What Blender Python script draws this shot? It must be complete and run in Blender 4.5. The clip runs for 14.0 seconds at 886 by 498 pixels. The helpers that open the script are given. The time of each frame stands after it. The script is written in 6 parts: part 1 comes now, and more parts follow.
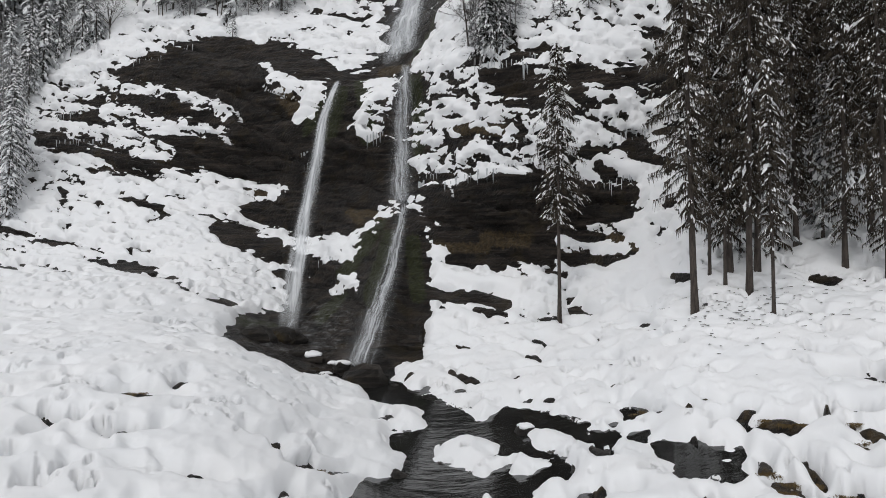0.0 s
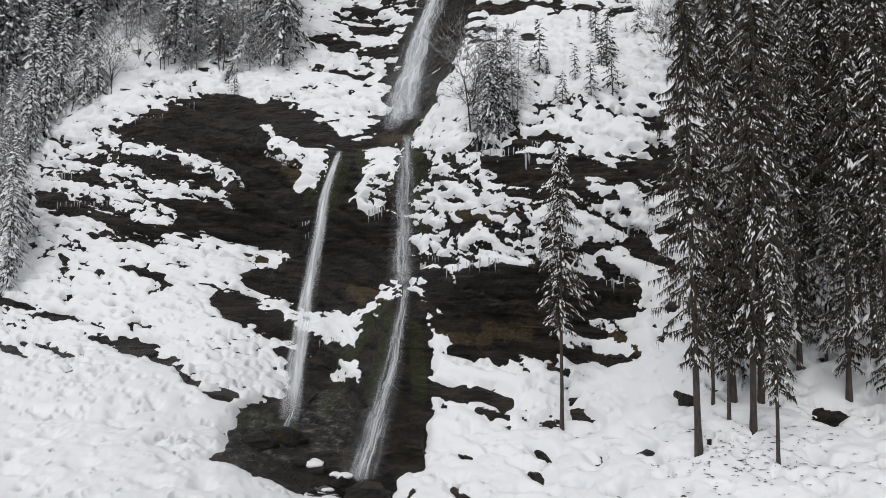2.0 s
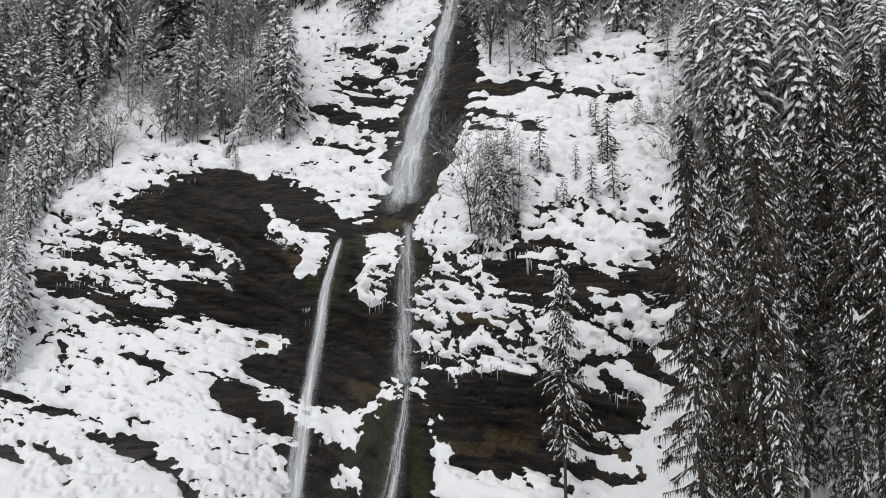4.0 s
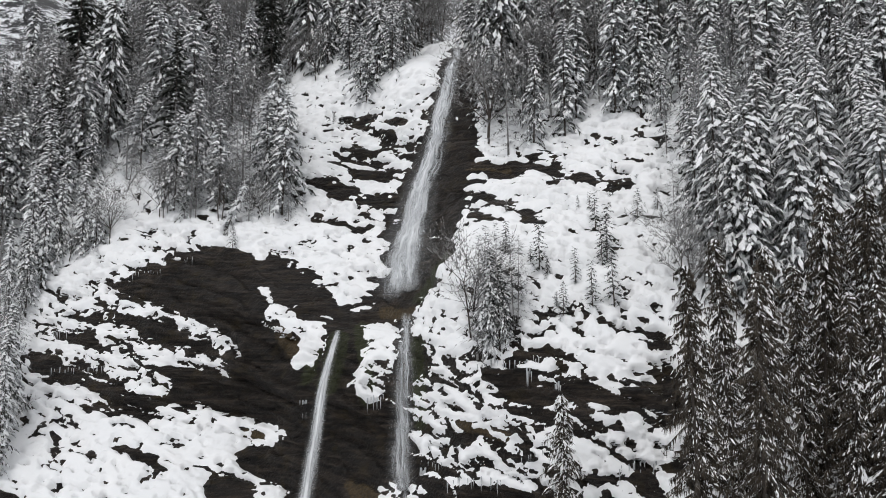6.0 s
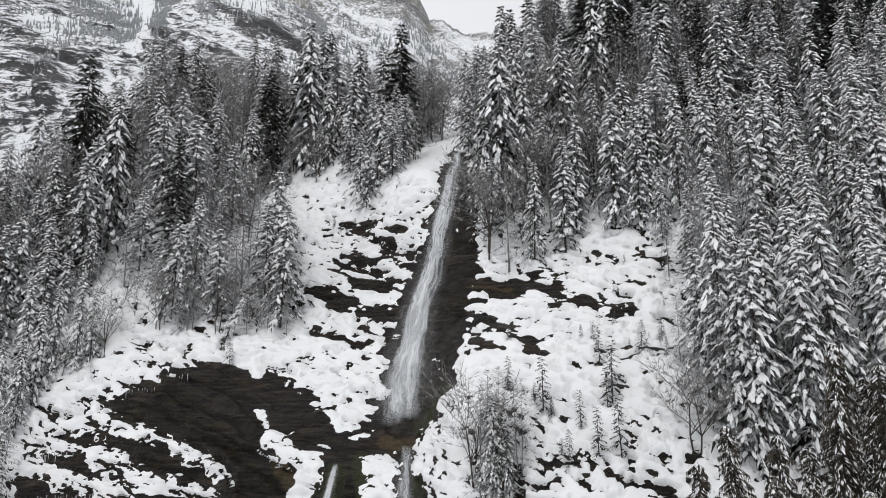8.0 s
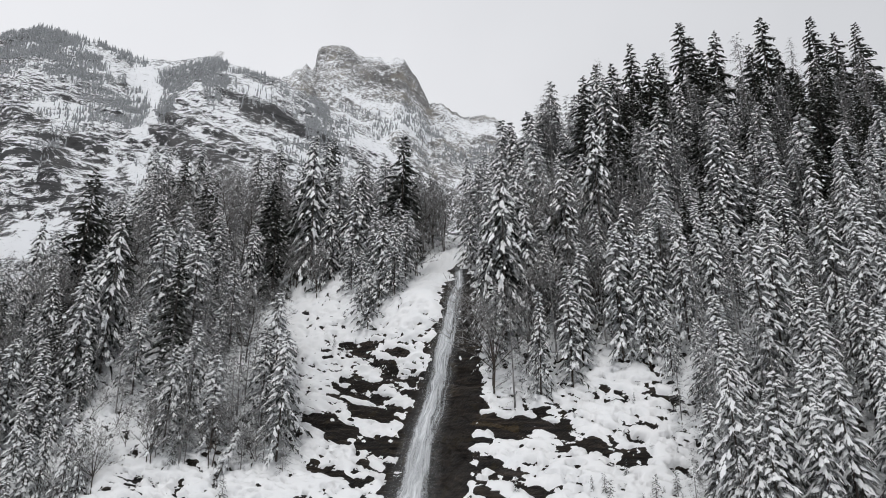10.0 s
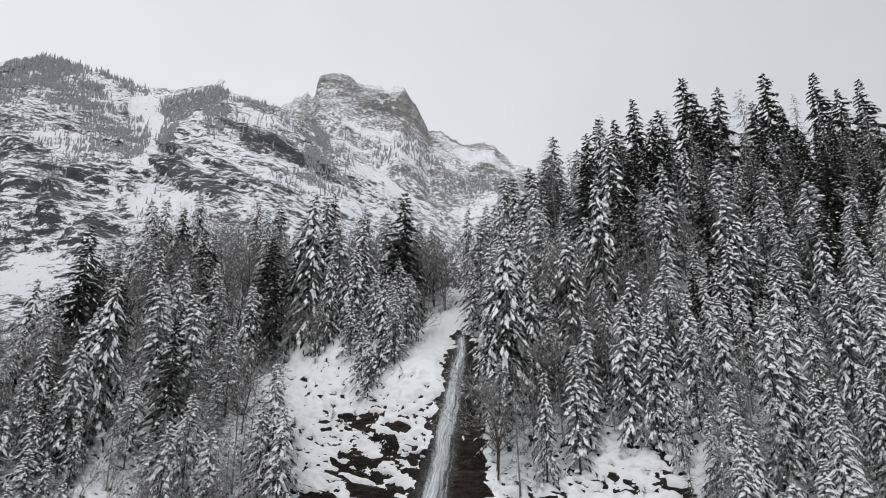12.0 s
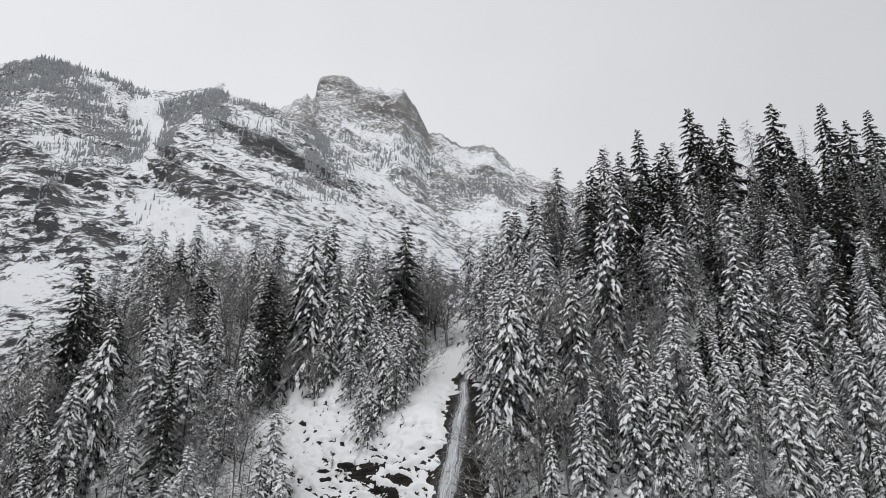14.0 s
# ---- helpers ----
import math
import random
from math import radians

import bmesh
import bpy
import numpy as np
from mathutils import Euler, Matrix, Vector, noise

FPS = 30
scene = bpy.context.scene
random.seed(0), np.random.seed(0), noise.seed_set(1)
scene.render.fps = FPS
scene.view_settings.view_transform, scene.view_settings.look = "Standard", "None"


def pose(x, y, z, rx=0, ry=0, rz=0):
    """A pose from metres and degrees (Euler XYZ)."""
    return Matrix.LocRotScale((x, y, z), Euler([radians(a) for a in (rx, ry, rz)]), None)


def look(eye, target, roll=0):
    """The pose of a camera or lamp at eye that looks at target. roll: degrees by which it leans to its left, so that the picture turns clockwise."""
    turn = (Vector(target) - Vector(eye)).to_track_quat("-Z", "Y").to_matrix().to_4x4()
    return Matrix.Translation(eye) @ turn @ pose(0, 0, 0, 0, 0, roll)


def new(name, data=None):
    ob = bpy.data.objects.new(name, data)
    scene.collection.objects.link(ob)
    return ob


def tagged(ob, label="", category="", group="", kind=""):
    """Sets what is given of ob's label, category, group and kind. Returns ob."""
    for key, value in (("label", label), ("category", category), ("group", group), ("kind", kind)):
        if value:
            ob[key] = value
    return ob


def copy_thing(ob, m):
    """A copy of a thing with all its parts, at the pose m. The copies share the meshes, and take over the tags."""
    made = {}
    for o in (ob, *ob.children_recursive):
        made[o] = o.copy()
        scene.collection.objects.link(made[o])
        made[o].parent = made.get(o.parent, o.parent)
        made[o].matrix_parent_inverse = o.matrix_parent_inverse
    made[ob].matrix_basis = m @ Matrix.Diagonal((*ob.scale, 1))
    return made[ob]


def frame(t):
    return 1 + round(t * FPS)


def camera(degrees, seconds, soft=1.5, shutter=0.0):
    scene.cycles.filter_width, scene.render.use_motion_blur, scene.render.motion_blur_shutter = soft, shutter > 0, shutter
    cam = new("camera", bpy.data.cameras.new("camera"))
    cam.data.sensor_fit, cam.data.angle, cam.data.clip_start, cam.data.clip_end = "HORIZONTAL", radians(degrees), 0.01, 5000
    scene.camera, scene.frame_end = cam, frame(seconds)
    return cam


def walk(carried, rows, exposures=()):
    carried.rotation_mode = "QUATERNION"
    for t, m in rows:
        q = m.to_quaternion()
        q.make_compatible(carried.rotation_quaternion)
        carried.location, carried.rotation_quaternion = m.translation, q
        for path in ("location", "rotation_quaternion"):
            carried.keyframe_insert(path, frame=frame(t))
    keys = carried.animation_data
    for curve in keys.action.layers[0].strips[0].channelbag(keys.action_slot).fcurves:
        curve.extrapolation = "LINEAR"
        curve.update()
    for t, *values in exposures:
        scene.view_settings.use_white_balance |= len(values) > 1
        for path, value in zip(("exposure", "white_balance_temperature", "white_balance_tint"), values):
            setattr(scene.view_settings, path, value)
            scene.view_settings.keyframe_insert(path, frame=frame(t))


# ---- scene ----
cam = camera(65.3, 14.0, soft=0.7)
METRES, EYE, TILT, LEAN, TURN = 56.0, 9.0, 2.0, 0.0, 0.0
ROWS = [
    (0.0, 0.0, 0.0, 0.0, -0.0, 0.0, -0.0),
    (0.5, -0.0005, 0.0002, 0.0356, -0.01, 0.05, -0.04),
    (1.0, -0.0014, 0.0007, 0.0708, -0.03, 0.09, -0.08),
    (1.5, -0.0033, 0.0007, 0.1062, -0.05, 0.14, -0.13),
    (2.0, -0.0044, 0.001, 0.1418, -0.05, 0.42, -0.13),
    (2.5, -0.0059, 0.001, 0.1776, -0.06, 0.85, -0.16),
    (3.0, -0.0072, 0.0019, 0.2135, -0.05, 1.29, -0.08),
    (3.5, -0.0074, 0.0031, 0.2495, -0.05, 1.72, -0.01),
    (4.0, -0.0073, 0.0041, 0.2852, -0.06, 2.16, 0.04),
    (6.5, -0.0052, 0.0107, 0.4632, -0.12, 5.22, 0.19),
    (7.0, -0.0059, 0.0111, 0.4999, -0.14, 6.43, 0.22),
    (7.5, -0.0069, 0.0121, 0.5359, -0.15, 7.69, 0.22),
    (8.0, -0.0089, 0.0127, 0.5721, -0.18, 9.25, 0.25),
    (8.5, -0.0109, 0.0143, 0.608, -0.2, 10.95, 0.24),
    (9.0, -0.0131, 0.0151, 0.6437, -0.21, 12.66, 0.24),
    (11.5, -0.0256, 0.0219, 0.8196, -0.35, 17.66, 0.19),
    (12.0, -0.0275, 0.0239, 0.8548, -0.37, 17.68, 0.15),
    (12.5, -0.03, 0.0257, 0.8904, -0.38, 17.7, 0.11),
    (13.0, -0.0325, 0.027, 0.9261, -0.4, 17.71, 0.09),
    (13.5, -0.0343, 0.029, 0.9622, -0.41, 17.72, 0.08),
    (14.0, -0.036, 0.0304, 0.9983, -0.44, 17.73, 0.05),
]
walk(cam, [(t, pose(0, 0, EYE, TILT, LEAN, TURN) @ pose(METRES * x, METRES * y, METRES * z, 90 + pitch, roll, yaw)) for t, x, y, z, yaw, pitch, roll in ROWS],
     exposures=[(0.0, 0.03), (2.5, 0.16), (7.5, 0.22), (9.0, 0.15), (11.5, 0.05), (14.0, 0.04)])


# ---- world and light: a bright overcast winter day ----
SUN_ELEVATION, SUN_ROTATION = radians(48), radians(200)
world = bpy.data.worlds.new("world")
scene.world = world
world.use_nodes = True
wn, wl = world.node_tree.nodes, world.node_tree.links
wn.clear()
w_out = wn.new("ShaderNodeOutputWorld")
w_bg = wn.new("ShaderNodeBackground")
w_sky = wn.new("ShaderNodeTexSky")
w_sky.sky_type, w_sky.sun_disc = "NISHITA", False
w_sky.sun_elevation, w_sky.sun_rotation = SUN_ELEVATION, SUN_ROTATION
w_grey = wn.new("ShaderNodeHueSaturation")
w_grey.inputs["Saturation"].default_value = 0.1
w_co = wn.new("ShaderNodeTexCoord")
w_cloud = wn.new("ShaderNodeTexNoise")
w_cloud.inputs["Scale"].default_value, w_cloud.inputs["Detail"].default_value = 1.6, 5
w_ramp = wn.new("ShaderNodeValToRGB")
w_ramp.color_ramp.elements[0].position, w_ramp.color_ramp.elements[0].color = 0.22, (5.29, 5.4, 5.66, 1)
w_ramp.color_ramp.elements[1].position, w_ramp.color_ramp.elements[1].color = 0.7, (7.61, 7.68, 8.0, 1)
w_mix = wn.new("ShaderNodeMix")
w_mix.data_type = "RGBA"
w_mix.inputs["Factor"].default_value = 0.9
wl.new(w_co.outputs["Generated"], w_cloud.inputs["Vector"])
w_sep = wn.new("ShaderNodeSeparateXYZ")
wl.new(w_co.outputs["Generated"], w_sep.inputs[0])
w_side = wn.new("ShaderNodeMath")
w_side.operation, w_side.inputs[1].default_value = "MULTIPLY_ADD", -0.42
wl.new(w_sep.outputs["X"], w_side.inputs[0])
w_half = wn.new("ShaderNodeMath")
w_half.operation, w_half.inputs[1].default_value, w_half.inputs[2].default_value = "MULTIPLY_ADD", 0.5, 0.25
wl.new(w_cloud.outputs["Fac"], w_half.inputs[0])
wl.new(w_half.outputs[0], w_side.inputs[2])
wl.new(w_side.outputs[0], w_ramp.inputs["Fac"])
wl.new(w_sky.outputs["Color"], w_grey.inputs["Color"])
wl.new(w_grey.outputs["Color"], w_mix.inputs["A"])
wl.new(w_ramp.outputs["Color"], w_mix.inputs["B"])
wl.new(w_mix.outputs["Result"], w_bg.inputs["Color"])
w_bg.inputs["Strength"].default_value = 0.11
wl.new(w_bg.outputs["Background"], w_out.inputs["Surface"])

sun = new("sun", bpy.data.lights.new("sun", "SUN"))
sun.data.energy, sun.data.angle, sun.data.color = 0.7, radians(25), (1.0, 0.98, 0.95)
sun.matrix_world = look((0, 0, 200), (60, 160, 0))


# ---- materials ----
def material(name, rough=0.8, metallic=0.0):
    m = bpy.data.materials.new(name)
    m.use_nodes = True
    b = m.node_tree.nodes["Principled BSDF"]
    b.inputs["Roughness"].default_value, b.inputs["Metallic"].default_value = rough, metallic
    return m, m.node_tree.nodes, m.node_tree.links, b


def noise_node(n, l, scale, detail=4.0, rough=0.55, stretch=None, turn=(0, 0, 0)):
    tex = n.new("ShaderNodeTexNoise")
    tex.inputs["Scale"].default_value, tex.inputs["Detail"].default_value, tex.inputs["Roughness"].default_value = scale, detail, rough
    geo = n.new("ShaderNodeNewGeometry")
    if stretch:
        mp = n.new("ShaderNodeMapping")
        mp.inputs["Scale"].default_value = stretch
        mp.inputs["Rotation"].default_value = turn
        l.new(geo.outputs["Position"], mp.inputs["Vector"])
        l.new(mp.outputs["Vector"], tex.inputs["Vector"])
    else:
        l.new(geo.outputs["Position"], tex.inputs["Vector"])
    return tex.outputs["Fac"]


def ramp(n, l, fac, stops):
    r = n.new("ShaderNodeValToRGB")
    while len(r.color_ramp.elements) < len(stops):
        r.color_ramp.elements.new(0.5)
    for e, (p, c) in zip(r.color_ramp.elements, stops):
        e.position, e.color = p, (*c, 1)
    l.new(fac, r.inputs["Fac"])
    return r.outputs["Color"]


def mix(n, l, fac, a, b, kind="MIX"):
    m = n.new("ShaderNodeMix")
    m.data_type, m.blend_type = "RGBA", kind
    for key, v in (("Factor", fac), ("A", a), ("B", b)):
        if isinstance(v, (int, float)):
            m.inputs[key].default_value = v
        elif isinstance(v, tuple):
            m.inputs[key].default_value = (*v, 1)
        else:
            l.new(v, m.inputs[key])
    return m.outputs["Result"]


def bump(n, l, b, height, strength, distance):
    k = n.new("ShaderNodeBump")
    k.inputs["Strength"].default_value, k.inputs["Distance"].default_value = strength, distance
    l.new(height, k.inputs["Height"])
    l.new(k.outputs["Normal"], b.inputs["Normal"])


def math_node(n, l, op, a, b):
    m = n.new("ShaderNodeMath")
    m.operation = op
    for i, v in enumerate((a, b)):
        if isinstance(v, (int, float)):
            m.inputs[i].default_value = v
        else:
            l.new(v, m.inputs[i])
    return m.outputs[0]


def snow_material(name, tone=0.86):
    m, n, l, b = material(name, 0.75)
    big = noise_node(n, l, 0.25, 5)
    fine = noise_node(n, l, 1.9, 9, 0.8)
    c = ramp(n, l, big, [(0.3, (tone * 0.95, tone * 0.965, tone * 0.98)), (0.7, (tone, tone * 1.003, tone * 1.008))])
    l.new(c, b.inputs["Base Color"])
    b.inputs["Specular IOR Level"].default_value = 0.2
    bump(n, l, b, fine, 0.45, 0.15)
    return m


def rock_material(name, dark, light, moss=0.0, growth=False):
    m, n, l, b = material(name, 0.5)
    b.inputs["Specular IOR Level"].default_value = 0.3
    big = noise_node(n, l, 0.12, 5)
    strata = noise_node(n, l, 1.0, 8, 0.7, (0.2, 0.4, 2.6), (0, 0.14, 0))
    fine = noise_node(n, l, 3.5, 6, 0.7)
    c = ramp(n, l, strata, [(0.4, dark), (0.52, tuple((a + 2 * d) / 3 for a, d in zip(light, dark))), (0.64, light)])
    c = mix(n, l, 0.6, c, ramp(n, l, big, [(0.35, (0.45, 0.42, 0.4)), (0.65, (1.25, 1.2, 1.15))]), "MULTIPLY")
    c = mix(n, l, 0.5, c, ramp(n, l, fine, [(0.38, (0.35, 0.35, 0.35)), (0.62, (1.5, 1.45, 1.4))]), "MULTIPLY")
    if moss:
        green = ramp(n, l, noise_node(n, l, 0.5, 5), [(0.56, (0, 0, 0)), (0.66, (moss, moss, moss))])
        c = mix(n, l, green, c, (0.05, 0.036, 0.014))
    if growth:
        blades = noise_node(n, l, 2.4, 6, 0.7, (1.6, 1.6, 0.5))
        layers = noise_node(n, l, 1.0, 7, 0.75, (0.5, 0.8, 4.2), (0, 0.2, 0))
        for key, shades, grain in (("moss", ((0.008, 0.01, 0.005), (0.05, 0.055, 0.02)), blades), ("grass", ((0.012, 0.009, 0.006), (0.12, 0.085, 0.042)), blades), ("rime", ((0.06, 0.06, 0.06), (0.45, 0.46, 0.47)), layers)):
            at = n.new("ShaderNodeAttribute")
            at.attribute_name = key
            amount = math_node(n, l, "MULTIPLY", math_node(n, l, "ADD", math_node(n, l, "SUBTRACT", at.outputs["Fac"], 1.0), math_node(n, l, "MULTIPLY", grain, 1.3)), 3.0)
            amount = ramp(n, l, amount, [(0.1, (0, 0, 0)), (0.9, (1, 1, 1))])
            c = mix(n, l, amount, c, ramp(n, l, fine, [(0.3, shades[0]), (0.7, shades[1])]))
    l.new(c, b.inputs["Base Color"])
    h = math_node(n, l, "ADD", math_node(n, l, "MULTIPLY", strata, 0.7), math_node(n, l, "MULTIPLY", fine, 0.3))
    bump(n, l, b, h, 1.0, 0.9)
    return m


def plain_material(name, dark, light, scale, rough=0.8, strength=0.4, distance=0.05, stretch=None):
    m, n, l, b = material(name, rough)
    f = noise_node(n, l, scale, 5, 0.6, stretch)
    l.new(ramp(n, l, f, [(0.3, dark), (0.7, light)]), b.inputs["Base Color"])
    bump(n, l, b, f, strength, distance)
    return m


def needle_material(name, dark, light, frost):
    """Needles with frost lying on what faces up."""
    m, n, l, b = material(name, 0.85)
    b.inputs["Specular IOR Level"].default_value = 0.1
    f = noise_node(n, l, 1.3, 4)
    c = ramp(n, l, f, [(0.3, dark), (0.7, light)])
    geo = n.new("ShaderNodeNewGeometry")
    sep = n.new("ShaderNodeSeparateXYZ")
    l.new(geo.outputs["Normal"], sep.inputs[0])
    up = math_node(n, l, "ABSOLUTE", sep.outputs["Z"], 0)
    patch = noise_node(n, l, 2.5, 4)
    fac = ramp(n, l, math_node(n, l, "MULTIPLY", up, patch), [(0.17, (0, 0, 0)), (0.5, (frost, frost, frost))])
    l.new(mix(n, l, fac, c, (0.78, 0.8, 0.82)), b.inputs["Base Color"])
    return m


def falling_water_material(name, white, clear, along):
    m, n, l, b = material(name, 0.35)
    uv = n.new("ShaderNodeUVMap")
    uv.uv_map = "flow"
    mp = n.new("ShaderNodeMapping")
    mp.inputs["Scale"].default_value = along
    l.new(uv.outputs["UV"], mp.inputs["Vector"])
    tex = n.new("ShaderNodeTexNoise")
    tex.inputs["Scale"].default_value, tex.inputs["Detail"].default_value, tex.inputs["Roughness"].default_value = 1.0, 6, 0.65
    tex.inputs["Distortion"].default_value = 0.3
    l.new(mp.outputs["Vector"], tex.inputs["Vector"])
    sep = n.new("ShaderNodeSeparateXYZ")
    l.new(uv.outputs["UV"], sep.inputs[0])
    edge = math_node(n, l, "MULTIPLY", math_node(n, l, "ABSOLUTE", math_node(n, l, "SUBTRACT", sep.outputs["X"], 0.5), 0), 2.0)
    edge = math_node(n, l, "POWER", edge, 1.8)
    v = math_node(n, l, "SUBTRACT", tex.outputs["Fac"], math_node(n, l, "MULTIPLY", edge, 0.45))
    soft = math_node(n, l, "MAXIMUM", math_node(n, l, "SUBTRACT", 1.0, edge), 0.0)
    alpha = math_node(n, l, "MULTIPLY", ramp(n, l, v, [(clear, (0.04, 0.04, 0.04)), (clear + 0.3, (white, white, white))]), soft)
    ends = n.new("ShaderNodeUVMap")
    ends.uv_map = "ends"
    sep2 = n.new("ShaderNodeSeparateXYZ")
    l.new(ends.outputs["UV"], sep2.inputs[0])
    fade = ramp(n, l, sep2.outputs["Y"], [(0.0, (0.2, 0.2, 0.2)), (0.06, (1, 1, 1)), (0.9, (1, 1, 1)), (1.0, (0, 0, 0))])
    alpha = math_node(n, l, "MULTIPLY", alpha, fade)
    l.new(alpha, b.inputs["Alpha"])
    l.new(ramp(n, l, tex.outputs["Fac"], [(0.3, (0.55, 0.58, 0.6)), (0.7, (0.86, 0.88, 0.9))]), b.inputs["Base Color"])
    return m


def far_material(name, dark, light, tint):
    """Rock with snow lying on it, too far off to tell the pieces apart: the attribute "bare" says how much of the rock shows."""
    m, n, l, b = material(name, 0.8)
    b.inputs["Specular IOR Level"].default_value = 0.1
    at = n.new("ShaderNodeAttribute")
    at.attribute_name = "bare"
    beds = noise_node(n, l, 0.02, 9, 0.72, (1.0, 0.35, 2.6), (0, 0.42, 0))
    fine = noise_node(n, l, 0.075, 10, 0.85, (1.1, 0.4, 1.25), (0, 0.7, 0))
    c = ramp(n, l, beds, [(0.35, dark), (0.65, light)])
    c = mix(n, l, ramp(n, l, noise_node(n, l, 0.012, 4), [(0.5, (0, 0, 0)), (0.65, (0.7, 0.7, 0.7))]), c, tint)
    c = mix(n, l, 0.6, c, ramp(n, l, fine, [(0.3, (0.5, 0.5, 0.5)), (0.7, (1.4, 1.4, 1.4))]), "MULTIPLY")
    v = math_node(n, l, "ADD", at.outputs["Fac"], math_node(n, l, "MULTIPLY", math_node(n, l, "SUBTRACT", beds, 0.5), 1.9))
    v = math_node(n, l, "ADD", v, math_node(n, l, "MULTIPLY", math_node(n, l, "SUBTRACT", fine, 0.5), 7.0))
    shows = ramp(n, l, v, [(0.46, (0, 0, 0)), (0.54, (1, 1, 1))])
    l.new(mix(n, l, shows, (0.86, 0.875, 0.9), c), b.inputs["Base Color"])
    bump(n, l, b, math_node(n, l, "ADD", beds, math_node(n, l, "MULTIPLY", fine, 0.5)), 0.8, 5.0)
    return m


SNOW = snow_material("snow")
TREE_SNOW = snow_material("snow on branches", 0.84)
ROCK = rock_material("wet dark limestone", (0.0045, 0.0039, 0.0035), (0.058, 0.046, 0.037), 0.4, True)
# Both far limestones are painted paler than the near rock in place of haze.
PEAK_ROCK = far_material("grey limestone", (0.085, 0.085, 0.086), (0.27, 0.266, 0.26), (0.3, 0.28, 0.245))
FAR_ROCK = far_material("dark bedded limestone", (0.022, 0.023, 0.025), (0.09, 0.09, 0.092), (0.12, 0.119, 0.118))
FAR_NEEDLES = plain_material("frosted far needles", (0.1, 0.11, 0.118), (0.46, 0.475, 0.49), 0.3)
BOULDER = rock_material("wet boulder", (0.015, 0.014, 0.013), (0.07, 0.06, 0.05), 0.8)
BARK = plain_material("spruce bark", (0.022, 0.017, 0.014), (0.08, 0.064, 0.054), 3.0, 0.9, 0.8, 0.08, (2, 2, 0.6))
FROST_BARK = plain_material("frosted twigs", (0.05, 0.046, 0.043), (0.4, 0.395, 0.39), 1.2, 0.9)
NEEDLES = needle_material("spruce needles", (0.005, 0.006, 0.005), (0.026, 0.027, 0.022), 0.6)
FROST_NEEDLES = needle_material("frosted spruce needles", (0.018, 0.019, 0.017), (0.085, 0.087, 0.08), 0.8)
DARK_NEEDLES = needle_material("shaded spruce needles", (0.005, 0.006, 0.004), (0.024, 0.026, 0.018), 0.08)
TALL_NEEDLES = needle_material("tall spruce needles", (0.014, 0.0115, 0.009), (0.095, 0.079, 0.061), 0.28)
LARCH = needle_material("frosted larch twigs", (0.02, 0.017, 0.015), (0.08, 0.07, 0.062), 0.35)
GRASS = plain_material("dead grass", (0.07, 0.045, 0.018), (0.2, 0.14, 0.06), 2.5, 0.9, 0.6, 0.1, (3, 3, 0.5))
ICE = plain_material("ice", (0.35, 0.37, 0.38), (0.6, 0.62, 0.63), 2.0, 0.25)
FALL = falling_water_material("falling water", 0.85, 0.36, (7.0, 0.9, 1.0))
PLUME = falling_water_material("soft plume of falling water", 0.66, 0.27, (3.5, 1.0, 1.0))
SPRAY = falling_water_material("thin spray", 0.5, 0.36, (9.0, 1.6, 1.0))
RUN = falling_water_material("water over rock", 0.7, 0.38, (9.0, 1.2, 1.0))


def stream_material():
    m, n, l, b = material("dark running water", 0.08)
    f = noise_node(n, l, 1.1, 4, 0.55, (0.6, 1.5, 1))
    l.new(ramp(n, l, f, [(0.35, (0.008, 0.008, 0.008)), (0.62, (0.018, 0.018, 0.017)), (0.8, (0.06, 0.062, 0.064))]), b.inputs["Base Color"])
    bump(n, l, b, f, 0.25, 0.07)
    return m


STREAM = stream_material()


